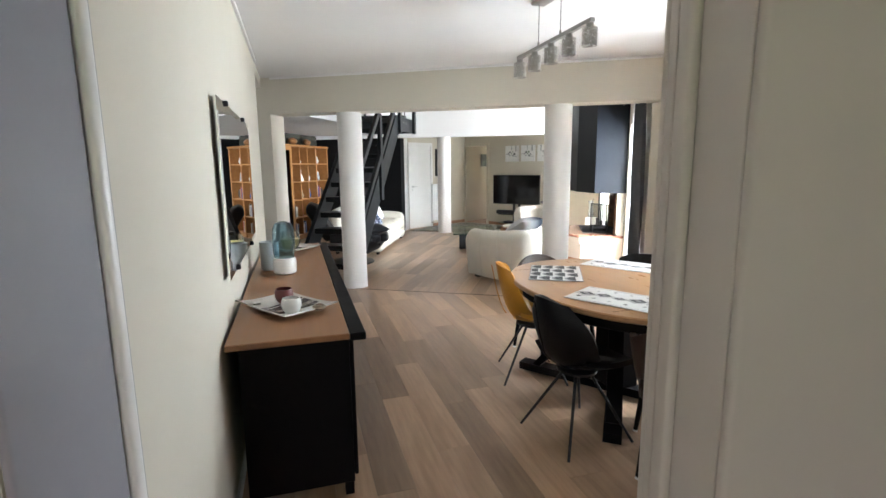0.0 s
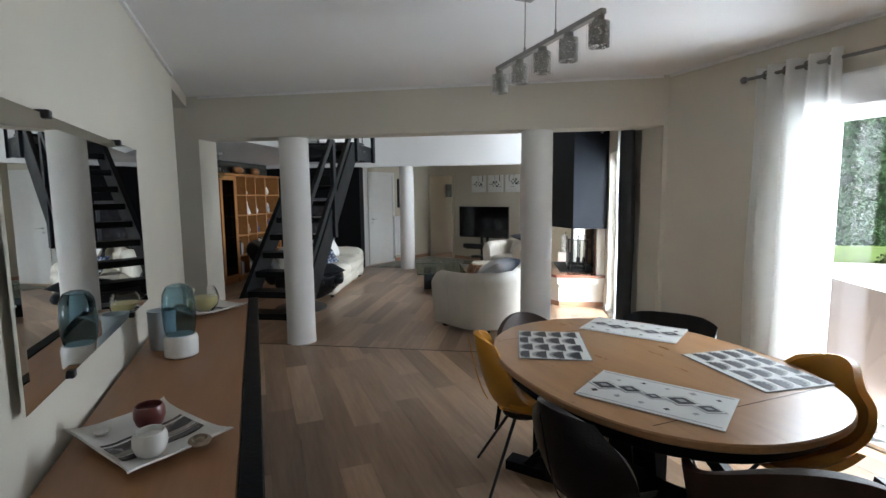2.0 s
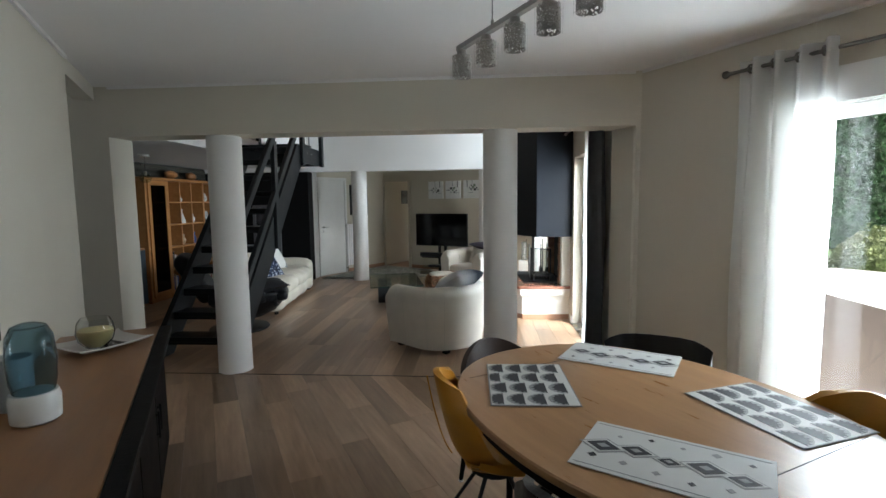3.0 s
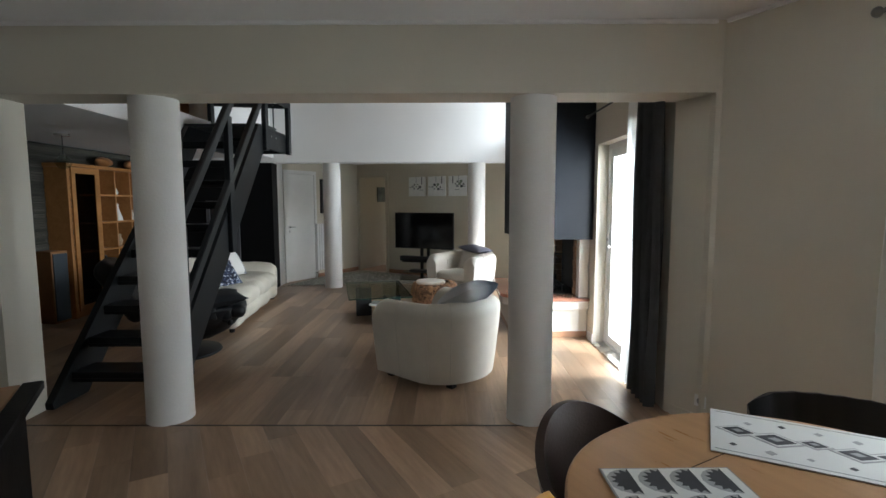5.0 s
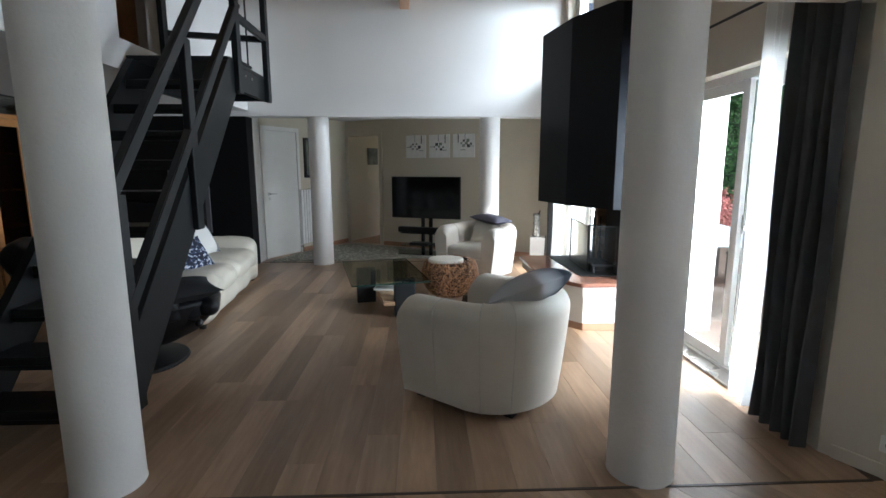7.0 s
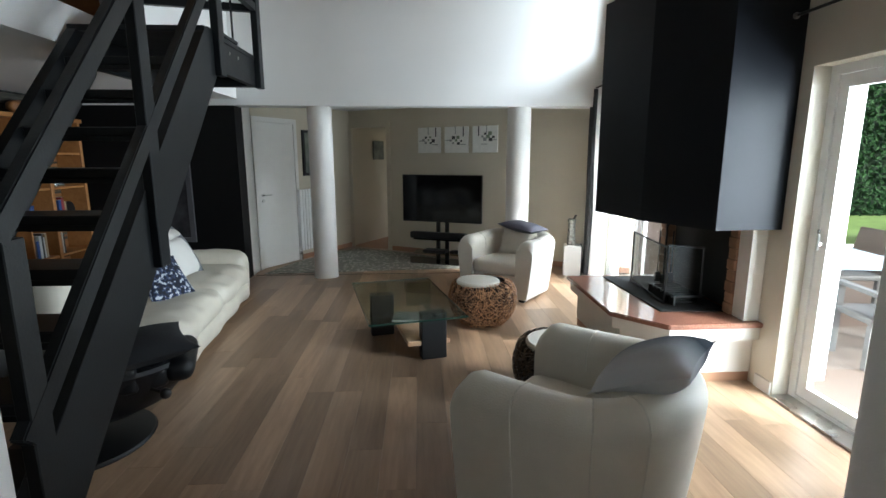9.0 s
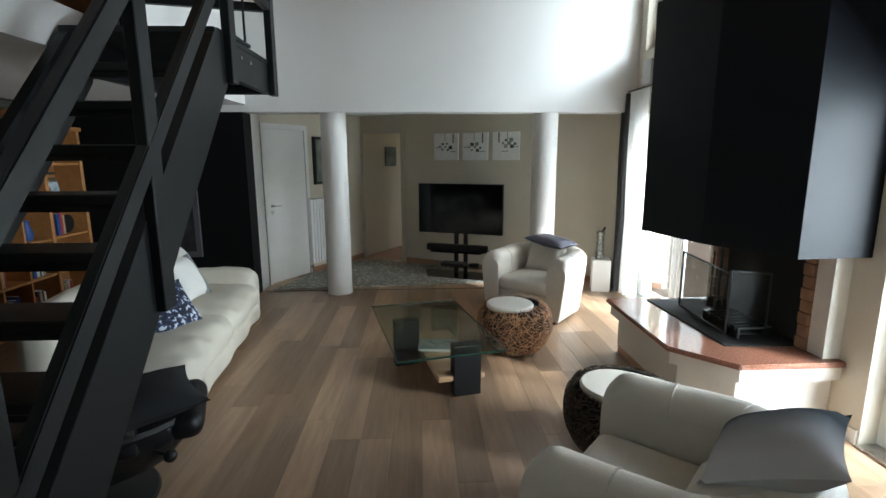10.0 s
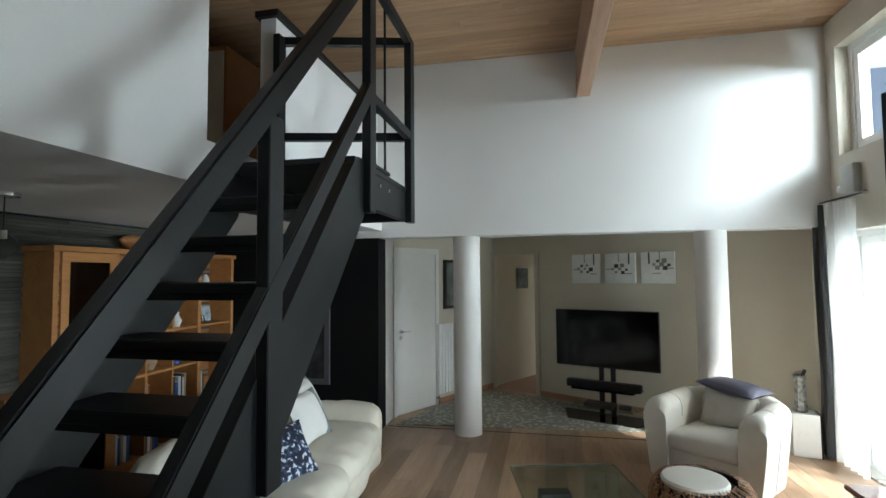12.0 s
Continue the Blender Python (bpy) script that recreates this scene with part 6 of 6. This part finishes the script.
for name, x0, x1, y0, y1, z0, z1, mat, words in (
        ("trim_door_casing", -0.62, 0.006, 0.2215, 0.24, 0, 2.13, CASING, "painted door casing"),
        ("trim_door_casing", -0.002, 0.890, 0.222, 0.24, 2.052, 2.13, CASING, "painted door casing"),
        ("trim_door_casing", 0.890, 0.977, 0.222, 0.24, 0, 2.13, LINING, "lavender-grey door casing with shade painted in"),
        ("trim_door_casing", -0.075, 0.010, -0.020, -0.002, 0, 2.12, CASING, "painted door casing"),
        ("trim_door_casing", 0.876, 0.960, -0.022, -0.002, 0, 2.12, SHADECASING, "door casing greyed by painted shade"),
        ("trim_door_edge", 0.001, 0.009, 0.000, 0.030, 0, 2.048, CASING, "painted door edge board"),
        ("trim_door_stop", 0.001, 0.018, 0.056, 0.100, 0, 2.048, CASING, "rounded painted door stop"),
        ("trim_door_lining", 0.001, 0.006, 0.101, 0.221, 0, 2.048, CASING, "painted door lining"),
        ("trim_door_lining", 0.868, 0.886, 0.030, 0.221, 0, 2.048, LINING, "lavender-grey door lining with shade painted in"),
        ("trim_door_bead", 0.856, 0.886, 0.004, 0.028, 0, 2.048, WHITEGLOSS, "white rounded door bead")):
    thin = min(x1 - x0, y1 - y0)
    setting(name, soft_box(x0, x1, y0, y1, z0, z1, thin * 0.35, 3, DW), mat, words, "trim", True)
bm = bmesh.new()
box(bm, -2.93, 1.60, 6.082, 6.098, 0.0005, 0.003)
setting("trim_threshold", bm, shade("bronze_strip", (0.08, 0.06, 0.05), 0.45, 0.4), "metal threshold strip between the floors", "trim")
bm = bmesh.new()
box(bm, -2.96, -0.05, 11.64, 11.655, 0.0005, 0.004)
setting("trim_floor_joint", bm, DARKMETAL, "dark floor joint", "trim")

bm = bmesh.new()
box(bm, A_L + 0.002, A_L + 0.022, 1.05, 5.71, DCEIL - 0.024, DCEIL - 0.002, DINE)
box(bm, A_R - 0.022, A_R - 0.002, 1.0, 4.38, DCEIL - 0.024, DCEIL - 0.002, DINE)
setting("trim_ceiling_edge", bm, CEIL, "white ceiling edge strip", "trim")
bm = bmesh.new()
box(bm, -2.90, 1.64, 6.036, 6.057, DCEIL - 0.024, DCEIL - 0.002)
setting("trim_ceiling_edge", bm, CEIL, "white ceiling edge strip", "trim")

# ---- garden ----
TERRACE = shade("pale_terrace_tile", (0.90, 0.89, 0.87), 0.7, var=0.04, scale=1.5, bump=0.15)
LAWN = shade("lawn_grass", (0.15, 0.24, 0.06), 0.9, var=0.3, scale=2.5, bump=0.6, bump_scale=60)
LEAF = shade("hedge_leaf", (0.030, 0.075, 0.026), 0.75, var=0.5, scale=9, spec=0.12)
LEAF2 = shade("variegated_leaf", (0.26, 0.30, 0.13), 0.6, var=0.4, scale=14)
BARK = shade("bark", (0.09, 0.065, 0.05), 0.9, var=0.3, bump=0.6)
bm = bmesh.new()
bmesh.ops.create_grid(bm, x_segments=2, y_segments=2, size=400, matrix=Matrix.Translation((300, 0, -0.32)))
setting("ground", bm, LAWN, "green lawn", "ground")
bm = bmesh.new()
prism(bm, [(1.83, 6.1), (1.9, 5.9), (4.95, 0.6), (14, 6), (8.5, 13.5), (1.83, 15)], -0.31, -0.06)
setting("pavement", bm, TERRACE, "pale tiled terrace", "terrace")


def leaf_mass(bm, rnd, count, inside, size):
    for _ in range(count):
        p, nrm = inside(rnd)
        s = size * rnd.uniform(0.6, 1.4)
        d = (nrm + Vector((rnd.uniform(-1, 1), rnd.uniform(-1, 1), rnd.uniform(-0.6, 1)))).normalized()
        a = d.orthogonal().normalized()
        a.rotate(Matrix.Rotation(rnd.uniform(0, 6.28), 3, d))
        b = d.cross(a)
        bm.faces.new([bm.verts.new(p + q) for q in (a * s, b * s * 0.5 + d * s * 0.2, -a * s, -b * s * 0.5 + d * s * 0.2)])


def hedge(m, length, height, depth, label, seed):
    root = thing("hedge", label, "hedge", m)
    rnd = random.Random(seed)
    # near-black green block: the shade deep between the leaves is its colour
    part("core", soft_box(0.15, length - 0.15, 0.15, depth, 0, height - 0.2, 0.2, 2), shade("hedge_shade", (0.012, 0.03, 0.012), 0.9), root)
    bm = bmesh.new()

    def inside(r):
        if r.random() < 0.8:
            x, z = r.uniform(0, length), r.uniform(0, height)
            y = 0.12 * noise.noise(Vector((x * 1.3, z * 1.3, seed))) + r.uniform(-0.04, 0.12)
            return Vector((x, y, z)), Vector((0, -1, 0.2))
        x, y = r.uniform(0, length), r.uniform(0, depth)
        return Vector((x, y, height + 0.1 * noise.noise(Vector((x, y, seed))))), Vector((0, 0, 1))
    leaf_mass(bm, rnd, 34000, inside, 0.085)
    part("foliage", bm, LEAF, root, "dense green leaves")
    return root


hedge(pose(3.0, 20.0, -0.32, 0, 0, 0), 30, 5.2, 1.2, "tall clipped green hedge along the garden", 1)


def bush(m, r, label, mat, seed):
    root = thing("bush", label, "bush", m)
    rnd = random.Random(seed)
    bm = bmesh.new()

    def inside(q):
        v = Vector((q.gauss(0, 1), q.gauss(0, 1), q.gauss(0, 1))).normalized()
        rr = r * (1 + 0.22 * noise.noise(v * 2.5 + Vector((seed, 0, 0)))) * q.uniform(0.75, 1.0)
        p = v * rr
        p.z = abs(p.z) * 1.05
        return p, v
    leaf_mass(bm, rnd, 6000, inside, 0.05)
    part("foliage", bm, mat, root)
    bm = bmesh.new()
    rod(bm, (0, 0, 0), (0, 0, r * 0.6), 0.04, 8)
    part("stem", bm, BARK, root)


bush(pose(10.2, 14.6, -0.32), 1.0, "rounded pale variegated bush on the lawn", LEAF2, 2)
bush(pose(13.2, 15.6, -0.32), 1.1, "rounded pale green bush on the lawn", LEAF2, 3)
bush(pose(7.3, 18.3, -0.32), 1.4, "loose pink-leaved shrub before the hedge", shade("pink_leaf", (0.36, 0.13, 0.13), 0.6, var=0.4, scale=12), 6)


def tree(m, h, label, seed):
    root = thing("tree", label, "tree", m)
    rnd = random.Random(seed)
    bm = bmesh.new()
    rod(bm, (0, 0, 0), (0.1, 0, h * 0.55), 0.16, 10, 0.08)
    tips = []
    for k in range(14):
        a = rnd.uniform(0, 6.28)
        z = h * rnd.uniform(0.3, 0.55)
        t = Vector((math.cos(a) * rnd.uniform(0.8, 1.9), math.sin(a) * rnd.uniform(0.8, 1.9), z + rnd.uniform(0.8, h * 0.42)))
        rod(bm, (0.06, 0, z), t, 0.045, 6, 0.012)
        tips.append(t)
    part("trunk", bm, BARK, root)
    bm = bmesh.new()
    leaf_mass(bm, rnd, 7000, lambda q: ((lambda t: (t + Vector((q.gauss(0, 0.45), q.gauss(0, 0.45), q.gauss(0, 0.4))), Vector((0, 0, 1))))(tips[q.randrange(len(tips))])), 0.07)
    part("crown", bm, LEAF, root)


tree(pose(12.5, 24.0, -0.32), 9.5, "leafy tree behind the hedge", 4)
tree(pose(19.0, 25.0, -0.32), 10, "tall leafy tree behind the hedge", 8)
tree(pose(7.0, 24.0, -0.32), 6.5, "leafy tree at the end of the garden", 11)

GARDENGREY = shade("grey_garden_resin", (0.10, 0.10, 0.10), 0.6, var=0.15)
gt = thing("garden_table", "long garden table with a pale blue top on the terrace", "garden table", pose(3.0, 9.75, -0.06, 0, 0, -8))
part("tabletop", soft_box(-0.45, 0.45, -0.9, 0.9, 0.70, 0.74, 0.01), shade("pale_blue_top", (0.32, 0.40, 0.47), 0.4), gt)
for x in (-0.38, 0.38):
    for y in (-0.8, 0.8):
        bm = bmesh.new()
        box(bm, x - 0.03, x + 0.03, y - 0.03, y + 0.03, 0, 0.7)
        part("leg", bm, GARDENGREY, gt)


def garden_chair(m):
    root = thing("garden_chair", "dark grey resin garden armchair on the terrace", "garden chair", m, "garden chairs")
    part("seat", soft_box(-0.25, 0.25, -0.24, 0.24, 0.40, 0.45, 0.015), GARDENGREY, root)
    part("backrest", soft_box(-0.25, 0.25, -0.03, 0.02, 0.0, 0.45, 0.015, 2, Matrix.Translation((0, -0.24, 0.44)) @ Matrix.Rotation(radians(12), 4, "X")), shade("brown_resin_weave", (0.06, 0.042, 0.032), 0.6, var=0.3, scale=40), root, "brown woven back")
    for x in (-0.22, 0.22):
        for y in (-0.2, 0.2):
            bm = bmesh.new()
            box(bm, x - 0.022, x + 0.022, y - 0.022, y + 0.022, 0, 0.405)
            part("leg", bm, GARDENGREY, root)
        bm = bmesh.new()
        box(bm, x - 0.03, x + 0.03, -0.25, 0.22, 0.62, 0.65)
        box(bm, x - 0.02, x + 0.02, 0.17, 0.21, 0.45, 0.62)
        part("armrest", bm, GARDENGREY, root)
    return root


gc = garden_chair(pose(2.78, 8.55, -0.06, 0, 0, -10))
for x, y, a in ((2.42, 9.45, -90), (2.50, 10.2, -95), (3.62, 9.9, 85)):
    copy_thing(gc, pose(x, y, -0.06, 0, 0, a))

# ---- floor planks ----
def planks(parent, poly, origin, angle, width, length, seed, limit=(99, 99)):
    """Rows of boards laid at an angle, kept inside the convex outline; a board is an object of its own."""
    rnd = random.Random(seed)
    R = Matrix.Rotation(radians(angle), 4, "Z")
    m = Matrix.Translation((*origin, 0)) @ R
    inv = m.inverted()
    loc = [inv @ Vector((x, y, 0)) for x, y in poly]
    xs, ys = [p.x for p in loc], [p.y for p in loc]

    def clip(pts, a, b):
        nrm = Vector((-(b - a).y, (b - a).x, 0))
        out = []
        for i, p in enumerate(pts):
            q = pts[(i + 1) % len(pts)]
            dp, dq = (p - a).dot(nrm), (q - a).dot(nrm)
            if dp >= 0:
                out.append(p)
            if (dp < 0) != (dq < 0):
                out.append(p.lerp(q, dp / (dp - dq)))
        return out
    full = None
    y = min(ys)
    while y < max(ys):
        x = min(xs) - rnd.uniform(0, length)
        while x < max(xs):
            g = 0.0004
            quad = [Vector((x + g, y + g, 0)), Vector((x + length - g, y + g, 0)), Vector((x + length - g, y + width - g, 0)), Vector((x + g, y + width - g, 0))]
            pts = quad
            for i in range(len(loc)):
                if pts:
                    pts = clip(pts, loc[i], loc[(i + 1) % len(loc)])
            if len(pts) >= 3:
                c = Vector((x + length / 2, y + width / 2, 0))
                whole = len(pts) == 4 and all((p - q).length < 1e-5 for p, q in zip(pts, quad))
                if whole and full is not None:
                    me = full
                else:
                    bm = bmesh.new()
                    prism(bm, [((p - c).x, (p - c).y) for p in pts], -0.010, 0.0)
                    bmesh.ops.bevel(bm, geom=[e for e in bm.edges if all(v.co.z > -0.001 for v in e.verts)], offset=0.0006, segments=1, affect="EDGES")
                    me = bpy.data.meshes.new("plank")
                    bm.to_mesh(me)
                    bm.free()
                    me.materials.append(PLANK)
                    if whole:
                        full = me
                ob = new("plank", me)
                ob.parent = parent
                ob.matrix_world = m @ Matrix.Translation(c)
            x += length
        y += width


floor_ob = bpy.data.objects["floor"]
# living room, boards along y
planks(floor_ob, [(-2.2, 6.09), (1.6, 6.09), (1.6, 8.6), (1.6, 11.9), (-3.1, 11.9), (-3.1, 6.09)], (0, 6.09), 90, 0.185, 1.22, 21)
planks(floor_ob, [(-5.1, 6.09), (-3.1, 6.09), (-3.1, 11.4), (-5.1, 11.4)], (0, 6.09), 90, 0.185, 1.22, 22)
planks(floor_ob, [(-3.1, 11.9), (1.7, 11.9), (1.7, 12.2), (-1.2, 13.7), (-2.0, 14.1), (-3.1, 12.6)], (0, 11.9), 90, 0.185, 1.22, 23)
# dining room, boards along its longer side
d1, d2, d3 = dine(A_R, 0.6), dine(A_R, 4.45), dine(A_L, 5.7)
planks(floor_ob, [(-0.45, 0.3), (1.7, 0.3), (d1.x, d1.y), (d2.x + 0.05, 6.088), (-3.6, 6.088), (d3.x - 0.5, d3.y)], (0, 0), 120, 0.185, 1.22, 24)
bm = bmesh.new()
prism(bm, [(-2.2, 13.9), (-1.2, 13.45), (-0.3, 15.2), (-1.4, 15.9)], -0.011, 0.001)
setting("floor_hall_tiles", bm, TILE, "terracotta tiled hall floor", "floor")
bm = bmesh.new()
box(bm, -0.45, 1.72, -1.65, 0.3, -0.011, 0.0)
setting("floor_hall", bm, PLANK, "wooden hall floor", "floor")
